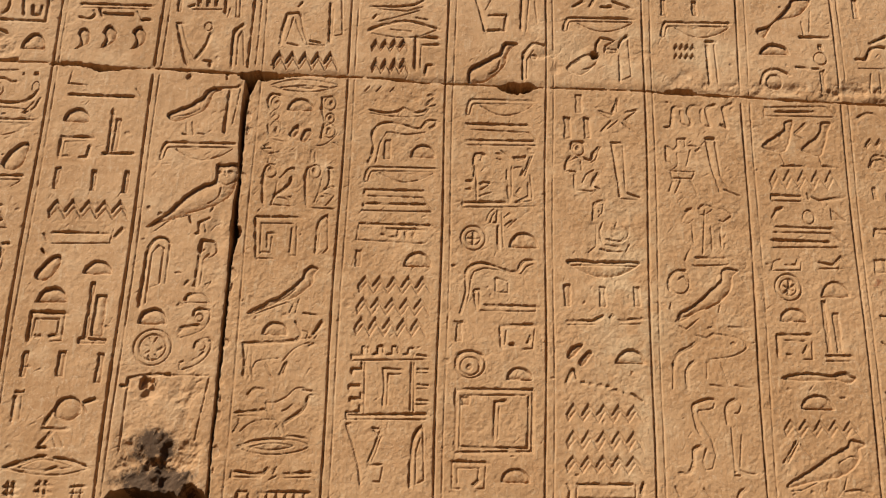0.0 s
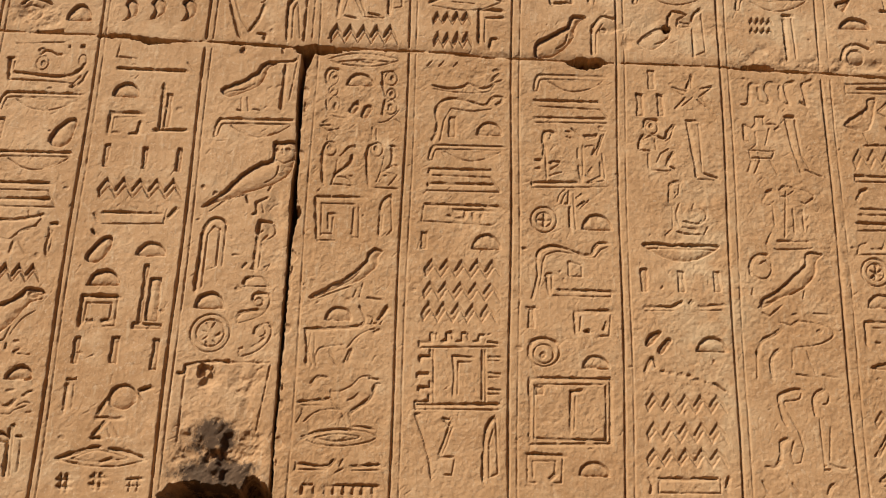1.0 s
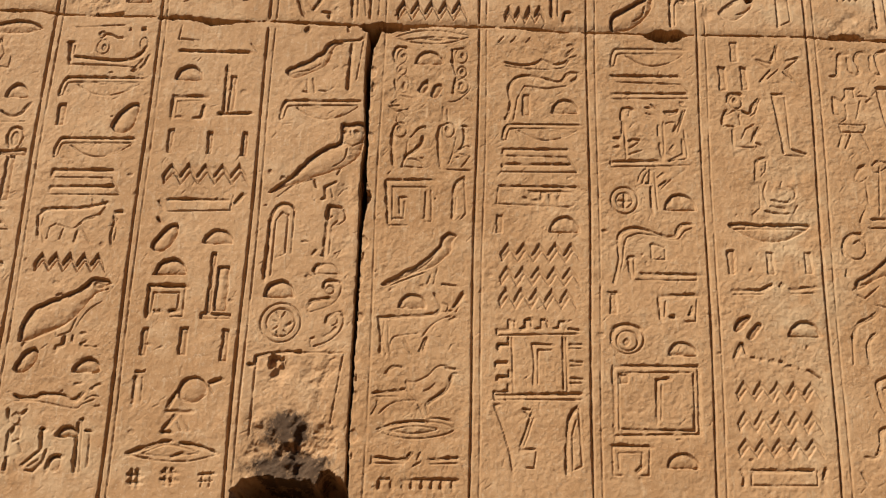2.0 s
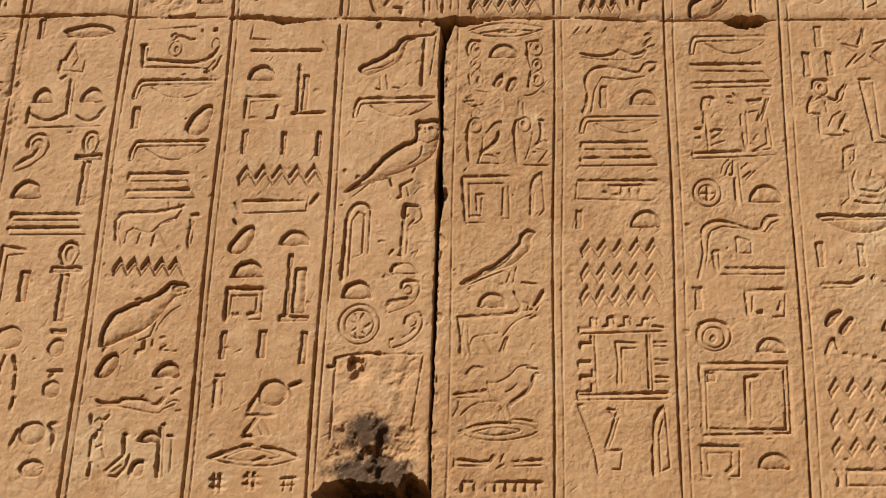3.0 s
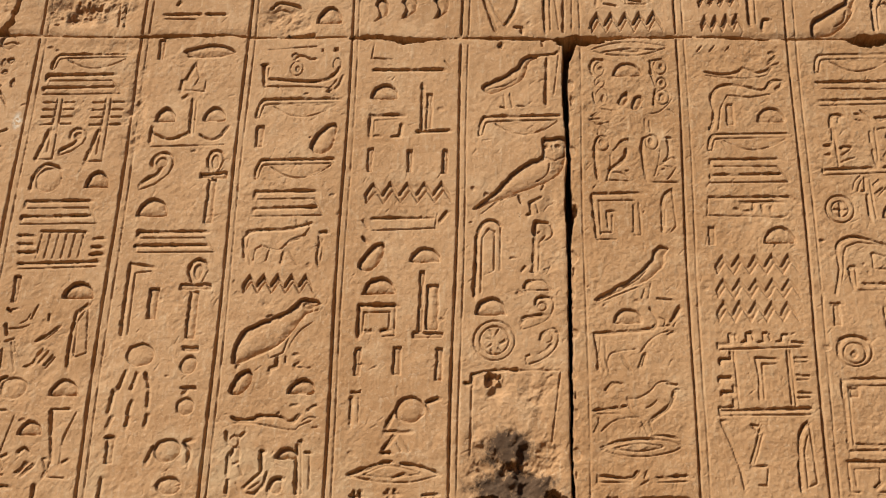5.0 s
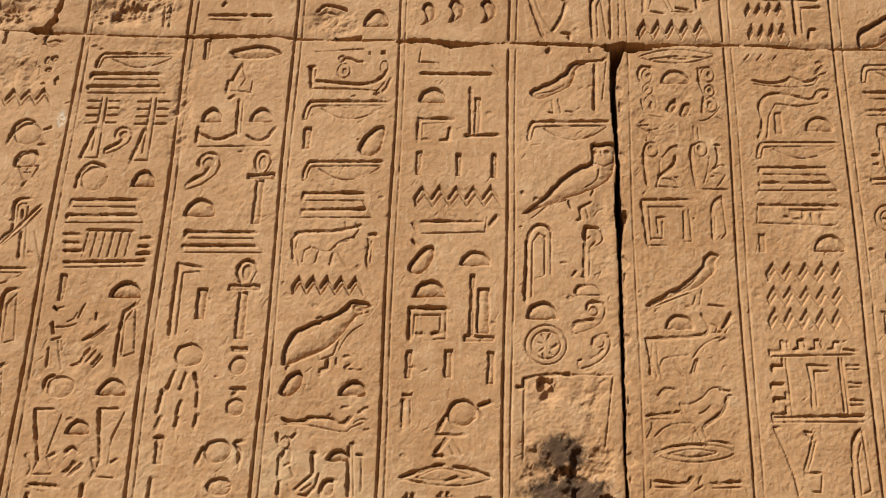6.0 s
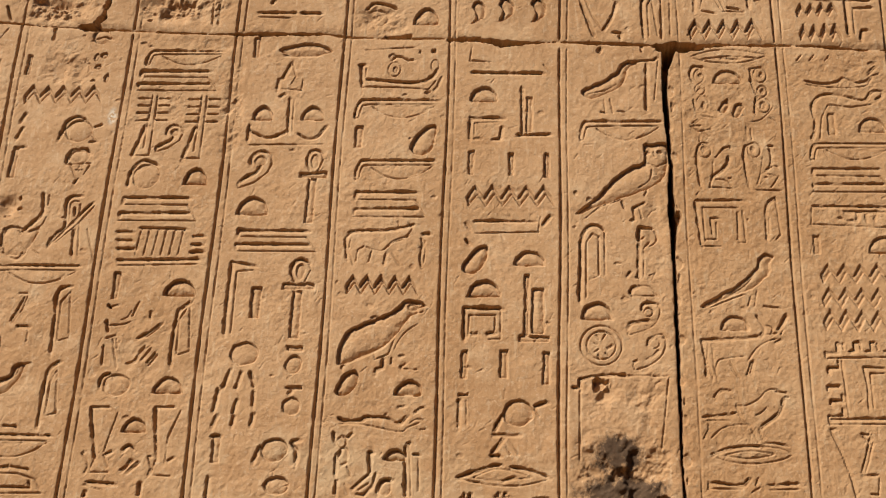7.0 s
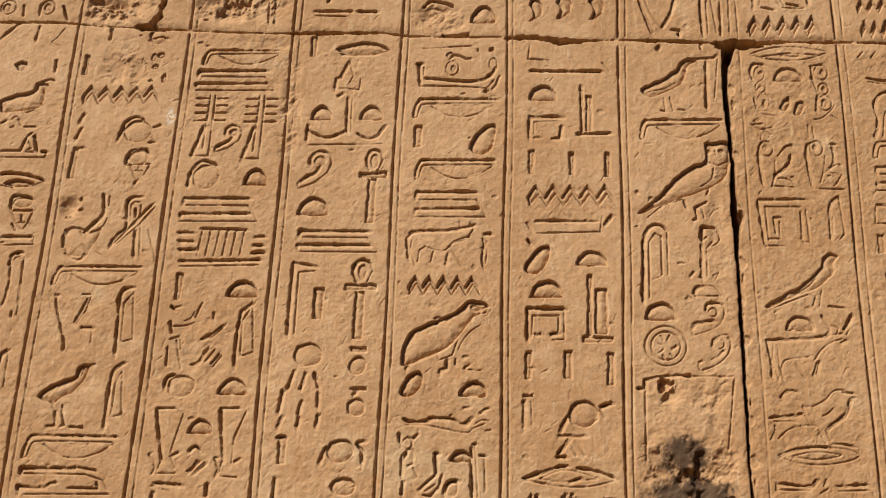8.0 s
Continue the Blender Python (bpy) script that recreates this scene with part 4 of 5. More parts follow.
sign("carved_snake", 0.161, 2.722, "C -83,29 -77,50 -59,62 -38,66 -5,59 29,46 52,47 60,65 71,76 95,78; l -67,17 -59,40 -32,51 9,46 42,35 63,38 77,58 95,66; M -83,29 -79,-13 -87,-49 -95,-78; l -67,17 -70,-20 -79,-56")
sign("carved_box", 0.182, 2.701, "C -82,2 -77,12 -64,12; L -79,2 -76,-39; l -65,9 -67,-39; M -25,47 -25,6; l -23,46 7,36; l -24,6 8,5 7,33; L -53,-30 4,-30 82,-31; l -65,-46 4,-47 77,-46 79,-34")
sign("carved_stroke", 0.065, 2.597, "R -8,25 9,-27; L -12,26 12,27")
sign("carved_house", 0.212, 2.587, "L -41,-30 -45,31 45,33; l -31,-24 -27,16; l 45,23 39,-33 15,-34; L -21,-22 -7,-22; L 25,-18 33,5")
sign("carved_ring", 0.092, 2.523, "C -34,-22 -32,5 -15,20 13,21 35,9; o 2,-14 38,35; o 2,-18 24,24; e 0,-21 7,9")
sign("carved_loaf", 0.217, 2.488, "D -33,17 34,-17")
sign("carved_enclosure", 0.153, 2.367, "L -96,-81 -94,79 96,80 92,-75 -96,-81; l -83,-71 -81,62; L 86,65 83,-68 -79,-67; l -77,62 82,65; R -80,59 -60,36; L -1,-49 3,47 31,51; l 10,-48 14,37")
sign("carved_box", 0.094, 2.229, "L -44,34 44,33; l -40,32 -40,-33 -19,-33; l 41,29 37,-32 17,-32; l -27,-23 -28,17 24,18 21,-15; L 8,-23 24,-9")
sign("carved_loaf", 0.205, 2.231, "D -36,17 36,-17")
sign("carved_stroke", 0.388, 3.277, "R -10,30 9,-29")
sign("carved_stroke", 0.354, 3.2, "R -9,33 9,-34")
sign("carved_stroke", 0.408, 3.2, "R -9,34 9,-33")
sign("carved_star", 0.492, 3.242, "C 1,56 -6,34 -15,10; l -53,15 -12,1; M -50,15 -32,8; M 20,11 54,19; l 54,16 18,-14 46,-56; M -17,-15 -48,-52; l 3,-14 -29,-44; M 10,-21 34,-46; l 3,51 -1,11; l -50,9 -23,-12")
sign("carved_seated_form", 0.392, 3.081, "C -31,49 -28,72 -12,76 6,73; o -10,51 15,19; e -13,55 6,7; L -48,-13 -44,14 -32,31; c -35,14 -17,26 -1,27; C 2,27 21,20 30,42 46,63; l 49,60 35,21 21,10; l -45,-16 -15,-19; M -24,-26 -25,-70; l -22,-74 26,-76; C 19,-62 27,-42 40,-19; l -4,-54 9,-25 31,-11; M 29,-62 44,-69; l -5,15 -3,-15")
sign("carved_leg", 0.506, 3.069, "L -37,87 -6,87; L -34,81 -25,2 -17,-81; l -3,82 -2,-67; L 1,-67 38,-80; l -17,-84 30,-87")
sign("carved_seated_form", 0.453, 2.900, "C -40,14 -37,51 -33,71 -9,79; M -31,10 -32,-32 -33,-56 -56,-78; l -22,48 -20,35; l -9,72 -13,43 -26,26; c -11,18 -22,-15 -14,-51; M 24,16 18,-1; c 36,3 53,-13 46,-38; C -10,-34 12,-39 31,-40 43,-27; M -26,-64 -4,-70 40,-71; l -11,-52 26,-56; l 44,-71 55,-49")
sign("carved_bowl", 0.438, 2.777, "B -95,24 94,-23")
sign("carved_stroke", 0.342, 2.701, "R -9,30 8,-30")
sign("carved_stroke", 0.432, 2.7, "R -8,28 9,-27")
sign("carved_stroke", 0.52, 2.702, "R -9,28 8,-27")
sign("carved_slab", 0.434, 2.637, "L -98,-2 -31,-4 -2,12; l -96,-16 -25,-14; L 33,1 98,7; l 32,-13 94,-9; L 12,5 20,16")
sign("carved_egg", 0.356, 2.55, "S -20,-10 -6,13 16,21 20,14 1,-9 -14,-20")
sign("carved_egg", 0.383, 2.532, "S -17,-13 -5,9 9,20 16,14 4,-6 -10,-21")
sign("carved_loaf", 0.495, 2.54, "D -37,20 36,-19")
sign("carved_horned_snake", 0.426, 2.462, "C -96,4 -82,34 -73,38 -67,15; L -58,8 -47,8; L -37,6 -30,7; L -19,2 -5,3; L 5,-2 14,-1; L 28,-8 33,-11; L 46,-15 50,-18; L 64,-18 73,-22 97,-39")
sign("carved_water", 0.426, 2.39, "W -98,24 98,-24 5")
sign("carved_water", 0.423, 2.32, "W -97,25 97,-25 5")
sign("carved_water", 0.42, 2.262, "W -96,22 96,-22 5")
sign("carved_chest", 0.418, 2.199, "L -92,18 -83,-2 -87,-22; L -66,15 69,17; l -66,8 -67,-19 74,-17 75,15; L 93,22 85,-6")
sign("carved_rope", 0.716, 3.25, "C -97,-42 -81,-37 -75,-5 -70,22 -46,26; C -35,-36 -23,-23 -32,5 -22,29 1,29; C 12,-31 27,-34 22,-3 21,24 48,34; C 58,-30 73,-39 69,-2 68,25 96,41; C -50,13 -50,-23 -35,-36; C 8,24 2,-13 12,-31")
sign("carved_bust_form", 0.665, 3.087, "M -14,84 12,86; l -14,84 -13,56; l 7,83 7,60; L -46,62 -46,14; M -43,62 -25,50 -12,68; c 11,63 26,64 41,60; M 33,46 46,57; c -17,41 -16,6 -32,-11; l 21,51 6,-2; l -40,-15 28,-17; l -37,-18 -34,-37 19,-38 28,-17; M -34,-46 -45,-80; l -12,-45 -29,-83; l 14,-41 31,-87; l -46,14 -34,11")
sign("carved_leg", 0.769, 3.087, "L -42,87 -14,87; L -39,78 -31,7 -13,-79; l -15,78 -8,-27 11,-70; L -4,-67 42,-87")
sign("carved_standing_form", 0.714, 2.899, "C -68,28 -56,50 -36,62; c -68,21 -49,17 -34,29; C -20,59 -5,73 14,70 23,63; c 32,64 54,57 68,44; l 67,41 44,24 32,30; l -39,17 -38,-41; l -2,59 -16,-73; l 10,10 10,-64; l 35,10 34,-55; M 44,-39 40,-55; c -18,42 0,46 19,60")
sign("carved_slab", 0.705, 2.818, "M -39,24 -49,7 -56,-12; L -29,-2 52,0; l -38,-22 -31,-25 57,-19")
sign("carved_ring", 0.627, 2.724, "C -22,-4 -26,20 -16,44 2,56 24,53; o 4,21 26,32; c 1,28 16,37 26,21; M 13,-11 25,2; M -21,-35 -25,-55")
sign("carved_bird", 0.706, 2.702, "S -84,-44 -47,-20 -1,21 31,53 37,80 56,87 81,81 65,65 58,30 34,-2 -4,-26 -41,-43 -79,-67; l -86,-75 -66,-86 -28,-53; c -93,-67 -71,-51 -27,-39; c -15,-31 34,-2 50,22; M -12,-81 2,-77; M 39,-76 92,-78; l 25,-18 19,-41")
sign("carved_standing_beast", 0.693, 2.531, "C -92,-17 -86,13 -71,28 -46,41 -30,55; M -32,71 -4,63 14,75 67,69 81,62; c 81,65 92,54 96,39 78,24 49,13 -1,6; l -91,-2 -96,-76; C -62,-76 -62,-32 -52,-9 -37,3; l -6,0 -10,-48; l 26,0 43,-59; M -5,-60 28,-65; M 57,-61 91,-65; e 63,49 6,5")
sign("carved_cobra", 0.648, 2.340, "C 8,1 -3,36 -7,72 7,84 36,93 52,91; c 49,85 44,70 24,64 7,61 11,44; l 11,36 33,-6 43,-48 32,-82 16,-86 9,-62; C -52,-93 -25,-89 -15,-63 -11,-35 6,-27; l 20,-34 11,-62")
sign("carved_cobra", 0.754, 2.339, "C -29,29 -32,68 -22,87 -3,97; c -3,93 8,79 1,61 -10,58; l -21,25 -20,-94; l 3,4 -8,-80; c -9,-83 11,-91 31,-92; l -23,-97 -7,-97")
sign("carved_mark", 0.593, 2.199, "L -6,15 6,-15")
sign("carved_mark", 0.663, 2.196, "l -9,14 9,-13")
sign("carved_mark", 0.744, 2.198, "C -12,-14 -3,6 11,14")
sign("carved_slab", 0.995, 3.268, "l -98,10 74,17 99,-13; l -99,6 -98,-18 93,-17; L -69,-4 41,0")
sign("carved_bird", 0.947, 3.166, "S -62,-7 -4,40 3,67 23,71 24,49 7,-5 -11,-29 -49,-24; l -19,-32 -8,-68; L -23,-71 38,-70; L 26,31 61,65; l 26,26 48,14")
sign("carved_bird", 1.033, 3.164, "S -45,-15 7,35 19,68 45,68 34,41 21,-6 1,-37 -28,-29; l 1,-37 5,-67; L 5,-67 36,-68")
sign("carved_water", 0.988, 3.053, "W -99,29 98,-30 5")
sign("carved_arm", 0.986, 3.0, "L -96,-10 -94,5 -12,4; L 11,4 32,-8 97,6; l -96,-12 -14,-12; L 1,12 7,-5")
sign("carved_mark", 0.902, 2.951, "L -16,-17 0,12 16,17")
sign("carved_mark", 0.985, 2.941, "o 0,0 15,20")
sign("carved_mark", 1.063, 2.952, "P -18,19 19,-19 -19,-17")
sign("carved_slab", 0.971, 2.881, "L -82,31 74,28; l -84,14 65,14 91,-10; L -90,-9 62,-11; l -91,-31 82,-27")
sign("carved_box", 0.971, 2.807, "C -98,-22 -90,3 -70,11; L -64,-5 -35,-4 -25,20; l -95,-22 -22,-20 -18,12; L 22,5 61,-3 86,22 98,3; l 23,-15 89,-13")
sign("carved_wheel", 0.911, 2.738, "O 0,0 34,37; o 0,0 21,23; L 3,21 -2,-21; L -15,7 14,-11; L -16,-18 16,8")
sign("carved_loaf", 1.031, 2.736, "D -37,22 37,-23")
sign("carved_shrine", 1.018, 2.619, "R -27,81 -16,-58; R -3,50 14,-58; L -32,-66 34,-65; l -34,-81 29,-80")
sign("carved_loaf", 0.916, 2.662, "D -36,19 36,-19")
sign("carved_house", 0.912, 2.575, "L -45,-32 -44,32 45,34; l -28,17 28,15; L -25,-21 -11,-21; L 17,-18 30,5; l 43,15 40,-33 16,-34")
sign("carved_fish", 0.96, 2.494, "S -94,-3 -43,13 40,7 69,10 95,1 79,-15 39,-5 -46,-10; L 40,7 69,15 88,0")
sign("carved_loaf", 0.951, 2.431, "D -41,19 40,-19")
sign("carved_water", 0.954, 2.361, "W -96,22 97,-21 5")
sign("carved_feather", 0.889, 2.303, "L -37,-28 1,29; l -26,-28 4,22; l 7,22 36,-19")
sign("carved_bird", 0.957, 2.271, "S -99,-44 -49,-15 -4,17 47,47 63,64 84,63 99,53 84,43 81,19 64,-6 31,-27 -24,-38 -94,-57; l -94,-64 -67,-61 -24,-40; c 29,7 58,24 71,22; M 34,-62 68,-57 97,-63; l -4,-42 -7,-62; l 45,-27 34,-59")
sign("carved_mark", 1.187, 3.252, "C -36,-2 -11,14 13,14 35,-13")
sign("carved_mark", 1.171, 3.17, "l -10,-14 9,14")
sign("carved_mark", 1.194, 3.168, "W -31,16 30,-15 2")
sign("carved_ring", 1.195, 3.109, "C -30,-15 -15,21 9,25 30,13; e -2,-5 23,21")
sign("carved_stroke", 1.189, 3.006, "R -25,31 -12,-7; R 10,11 25,-32")
sign("carved_house", 1.175, 2.848, "L -24,41 -18,63 34,64; l -13,50 24,47; R -34,-25 -1,-65")
sign("carved_mark", 1.154, 2.663, "L -18,0 18,1")
sign("carved_mark", 1.14, 2.585, "L -10,9 11,-9")
sign("carved_mark", 1.134, 2.459, "L -11,0 11,0")
sign("carved_mark", 1.119, 2.337, "L -11,-8 12,7")
sign("carved_standing_form", -0.388, 3.523, "M -50,33 -18,37 -9,26; L -50,31 -62,-28 -65,-72; l -30,21 -39,-27 -48,-66; M -44,-66 -10,-75; l -24,12 -7,-36 8,-70; l -11,32 -2,-17 16,-70; M 20,-58 53,-65; l 8,-70 64,-73; M -20,57 -8,75")
sign("carved_stroke", -0.296, 3.54, "L -20,57 -17,-77; l -10,37 -8,-61; l 12,78 19,-51 -5,-57")
sign("carved_water", -0.376, 3.397, "W -94,31 95,-30 5")
sign("carved_eye", -0.106, 3.548, "C -101,-43 -54,-20 2,-7 43,-13 101,-31; c -92,-52 -20,-65 44,-60 99,-35; l -37,-39 27,-43; M -97,42 -24,40 33,49; M 33,49 57,66; l -88,32 9,25 57,42; M -87,-3 -76,13; M 34,6 70,-1; c -70,-13 -6,9 49,30")
sign("carved_water", -0.14, 3.456, "W -56,22 56,-22 4")
sign("carved_water", -0.138, 3.384, "W -55,25 56,-25 4")
sign("carved_corner", -0.037, 3.425, "L -32,-47 -32,63 32,60; L -15,36 33,37; l -15,30 -16,-47; L -5,-62 2,-31 18,-31")
sign("carved_leg", 0.144, 3.568, "L -45,59 -32,9 -17,-60; l 4,60 -16,15; L -9,0 44,1 36,-49 -12,-54")
sign("carved_stroke", 0.253, 3.571, "L -20,59 -25,-51; l 1,60 -9,-60; l 17,50 24,-30")
sign("carved_chick", 0.151, 3.409, "S -71,-61 -68,-27 -37,-4 -8,16 19,32 24,59 43,69 72,62 51,46 40,27 35,-2 11,-40 -21,-65 -60,-70; c 19,7 11,-21 -13,-41")
sign("carved_cloth", 0.265, 3.414, "L -32,-62 -32,-5 -30,23; C -30,23 -15,48 1,62 33,53; l -21,-61 -19,4 0,37; e 0,14 10,9")
sign("carved_bird_foot", 0.462, 3.619, "L -86,-16 -53,5; L -37,-15 -20,16; L 29,7 85,-16; L -5,-14 28,-13")
sign("carved_basket", 0.451, 3.542, "K -101,23 101,-23")
sign("carved_bird", 0.429, 3.435, "s -74,-42 -45,-9 -5,7 16,-11 -6,-44 -38,-64; L 11,7 14,46 25,63; C 21,63 45,60 64,53; l 64,53 40,37 36,14; c -27,-45 -6,-36 10,-21; M -69,-38 -29,-7; P 41,27 71,28 74,15 45,12")
sign("carved_stroke", 0.520, 3.429, "C -15,34 -9,59 11,79; M -14,15 -17,-79; l 13,64 16,-59 -12,-73")
sign("carved_stroke", 0.64, 3.61, "R -8,30 8,-31")
sign("carved_stroke", 0.728, 3.607, "R -7,25 8,-26")
sign("carved_basket", 0.727, 3.532, "K -99,26 99,-26")
sign("carved_water", 0.694, 3.471, "W -34,11 33,-12 4")
sign("carved_water", 0.692, 3.441, "W -34,10 33,-11 4")
sign("carved_stroke", 0.764, 3.421, "L -14,72 13,73; L -12,62 -10,-72; l 12,63 14,-71")
sign("carved_bird", 1.002, 3.58, "S -103,-44 -61,-24 -6,38 14,69 64,70 52,39 24,8 -44,-13 -82,-69; l 30,-11 32,-61; L 15,-65 104,-63; l 59,29 49,-51")
sign("carved_loaf", 0.945, 3.471, "D -42,19 42,-18")
sign("carved_jar", 1.068, 3.409, "R 2,82 15,62; o 5,33 18,21; L -23,0 -2,0; R -4,-5 11,-81")
sign("carved_ring", 0.963, 3.377, "C -67,-25 -55,14 -22,30 16,11; e -26,-14 24,23; L 35,38 67,35")
sign("carved_table", 1.223, 3.492, "L -7,6 46,32; L -54,-48 -22,-47; C -22,-47 0,-8 40,-7; l -50,-80 53,-78; l -13,-95 -22,-161; l 11,-94 10,-160; R -39,161 -22,90")
sign("carved_face", -2.415, 3.474, "o -21,11 21,22; e -25,8 11,13; M 25,-19 21,18")
sign("carved_face", -2.335, 3.478, "o 11,4 19,22; e 10,4 10,13; M -11,-23 -11,13 0,24")
sign("carved_mark", -2.273, 3.465, "L -9,22 8,-22")
sign("carved_mark", -2.141, 3.478, "X -68,32 68,-32")
sign("carved_mark", -1.83, 3.471, "X -78,37 78,-36")
sign("carved_feather", -1.707, 3.465, "L -10,41 -4,-42; L 9,40 11,-42; l -3,22 7,31; l -1,4 9,13; l 1,-15 11,-6")
sign("carved_slab", -1.506, 3.471, "L -86,-10 16,-12; l -82,-25 10,-30; L 31,-13 85,-14; L -44,31 -52,18")
sign("carved_ring", -1.26, 3.451, "E -10,-10 30,26; C -41,15 -20,36 18,28 41,16")
sign("carved_loaf", -1.142, 3.444, "D -33,27 34,-27")
sign("carved_house", -1.179, 3.556, "L -72,-40 57,-43 56,42; L -17,41 -8,-23; L 15,11 18,-22 37,-22; L 40,12 40,-22; C -68,-20 -55,0 -54,40; l 65,23 72,43")
sign("carved_slab", -0.928, 3.569, "L -103,8 103,6; l -97,-8 102,-8")
sign("carved_bundle", -0.926, 3.543, "P -41,5 53,1 51,-7 -39,-9; C -103,-12 -70,-17 -59,-1 -66,14; L -47,19 -39,-9; l 60,11 75,-14; L 75,-18 102,-17")
sign("carved_drop", -1.006, 3.457, "S 2,35 18,16 17,-14 8,-23 -7,-33 -18,-36 -7,-20 -9,1 -17,15 -12,31")
sign("carved_drop", -0.935, 3.462, "S 2,37 19,18 19,-11 9,-21 -6,-33 -19,-37 -8,-17 -7,4 -16,17 -10,33")
sign("carved_drop", -0.851, 3.462, "S 3,39 19,14 18,-15 8,-25 -3,-35 -19,-39 -8,-21 -8,4 -17,19 -11,35")
sign("carved_stroke", -0.746, 3.586, "R -7,31 6,-31")
sign("carved_chest", -0.662, 3.569, "L -61,5 -42,13; l -48,-5 41,-3; R -34,27 -25,5; R -8,28 1,6; R 14,29 24,7; L 45,31 47,-19; l 61,2 55,-31")
sign("carved_stroke", -0.579, 3.581, "l -7,40 -3,-40 7,-40 3,40")
sign("carved_cup", -0.695, 3.446, "L -55,71 -39,72; C -53,66 -35,3 -23,-35 -11,-69; l -39,66 -15,-6 10,-48; o 38,60 11,14; C 44,40 33,-5 10,-48; L 32,-53 56,-56 53,-75")
sign("carved_reed", -0.565, 3.444, "C -17,-72 -19,-1 -17,48 5,72; l -2,-68 -4,29 6,52; l 7,48 20,-67")
sign("carved_dash", -0.694, 3.338, "L 3,7 -2,-6")

# borders between the columns of writing: a bold and a slight upright line
BORDERS = ((-2.212, -2.192), (-1.915, -1.897), (-1.632, -1.613), (-1.348, -1.331), (-1.073, -1.057), (-0.793, -0.775), (None, -0.492), (-0.256, -0.236),
           (0.016, 0.037), (0.288, 0.308), (0.557, 0.579), (0.824, 0.848), (1.098, 1.117))
LEANS = (-0.014, -0.006, -0.007, -0.005, -0.005, 0, -0.003, 0.003, 0.005, 0.010, 0.0165, 0.017, 0.017)
for (bold, slight), lean in zip(BORDERS, LEANS):
    for at, half, deep in ((bold, 0.0045 if bold is None or bold < JOINT else 0.0037, 0.0112), (slight, 0.0024, 0.0045)):
        if at is None:
            continue
        if at == bold and slight:
            mid, wide = (bold + slight) / 2 + lean * (GZ - 2.8) / 0.6, slight - bold
            DEPTH -= 0.0023 * np.exp(-((GX - mid) / (0.30 * wide)) ** 2)
        for za, zb, what in ((Z0, float(bed(at)) - 0.006, 0), (float(bed(at)) + 0.006, Z1, 1)):
            me = len(signs)
            signs.append(("carved_border_line", "upright border line incised between columns of carved signs", at, (za + zb) / 2))
            line = [(at + lean * (z - 2.8) / 0.6 + 0.0022 * math.sin(7 * z + 31 * at), z) for z in np.arange(za, zb + 0.03, 0.05)]
            share = 0.85 if at > -0.53 and not what else 1.0
            cut(line, half, deep * share, False, False, me, 0.004, 0.0011)
me = len(signs)
signs.append(("carved_border_line", "upright border line incised between columns of carved signs", -0.53, 3.6))
cut([(-0.535, 3.37), (-0.532, Z1)], 0.0044, 0.0095, False, False, me, 0.004)
signs.append(("carved_border_line", "upright border line incised between columns of carved signs", -0.51, 3.6))
cut([(-0.513, 3.37), (-0.511, Z1)], 0.0030, 0.0045, False, False, me + 1, 0.004)

# short shallow marks of the mason's chisel, gathered in patches
mason = np.random.default_rng(23)
for k in range(4200):
    x, z = mason.uniform(X0 + 0.02, X1 - 0.02), mason.uniform(Z0 + 0.02, Z1 - 0.02)
    i, j = int((x - X0) / CELL), int((z - Z0) / CELL)
    if LUMPS[j, i] + 1.2 * SWELL[j, i] + (0.25 if x > JOINT else 0.0) < mason.uniform(-0.5, 0.5):
        continue
    turn, long = mason.choice((1.25, 1.9, 0.6)) + mason.normal(0, 0.25), mason.uniform(0.004, 0.012)
    dx, dz = long * math.cos(turn), long * math.sin(turn)
    cut([(x - dx, z - dz), (x + dx, z + dz)], mason.uniform(0.0014, 0.0026), mason.uniform(0.0006, 0.0021), added=True, margin=0.001, ragged=0.0006)

# the stone's own unevenness
PATCHY = eased(0.5 + 0.9 * grain_field(0.13))        # smooth and pitted patches
BEYOND = np.where((GX > JOINT) & (GZ < bed(GX)), 1.0, 0.35)          # the block beyond the joint is pecked rough
OUT = 0.0022 * SWELL + 0.0015 * LUMPS + (0.0006 + 0.0008 * PATCHY) * RAGGED + (0.0002 + 0.0005 * PATCHY + 0.0006 * BEYOND) * FINE - DEPTH
OUT += np.where((GX > JOINT) & (GZ < bed(GX)), -0.0012, 0.0) + np.where(GZ > bed(GX), -0.0010, 0.0)
edge = np.minimum(np.abs(GZ - bed(GX)), np.where(GZ < bed(GX), np.abs(GX - JOINT), 9.0))
OUT -= 0.003 * np.exp(-edge / 0.005)           # rounded arrises
lower_lip = (GZ > bed(GX)) & (GZ < bed(GX) + 0.03)
OUT -= np.where(lower_lip, 0.006 * eased(1 - (GZ - bed(GX)) / 0.022) * eased(0.5 + SWELL + 0.5 * LUMPS), 0.0)   # worn lower edge of the upper course

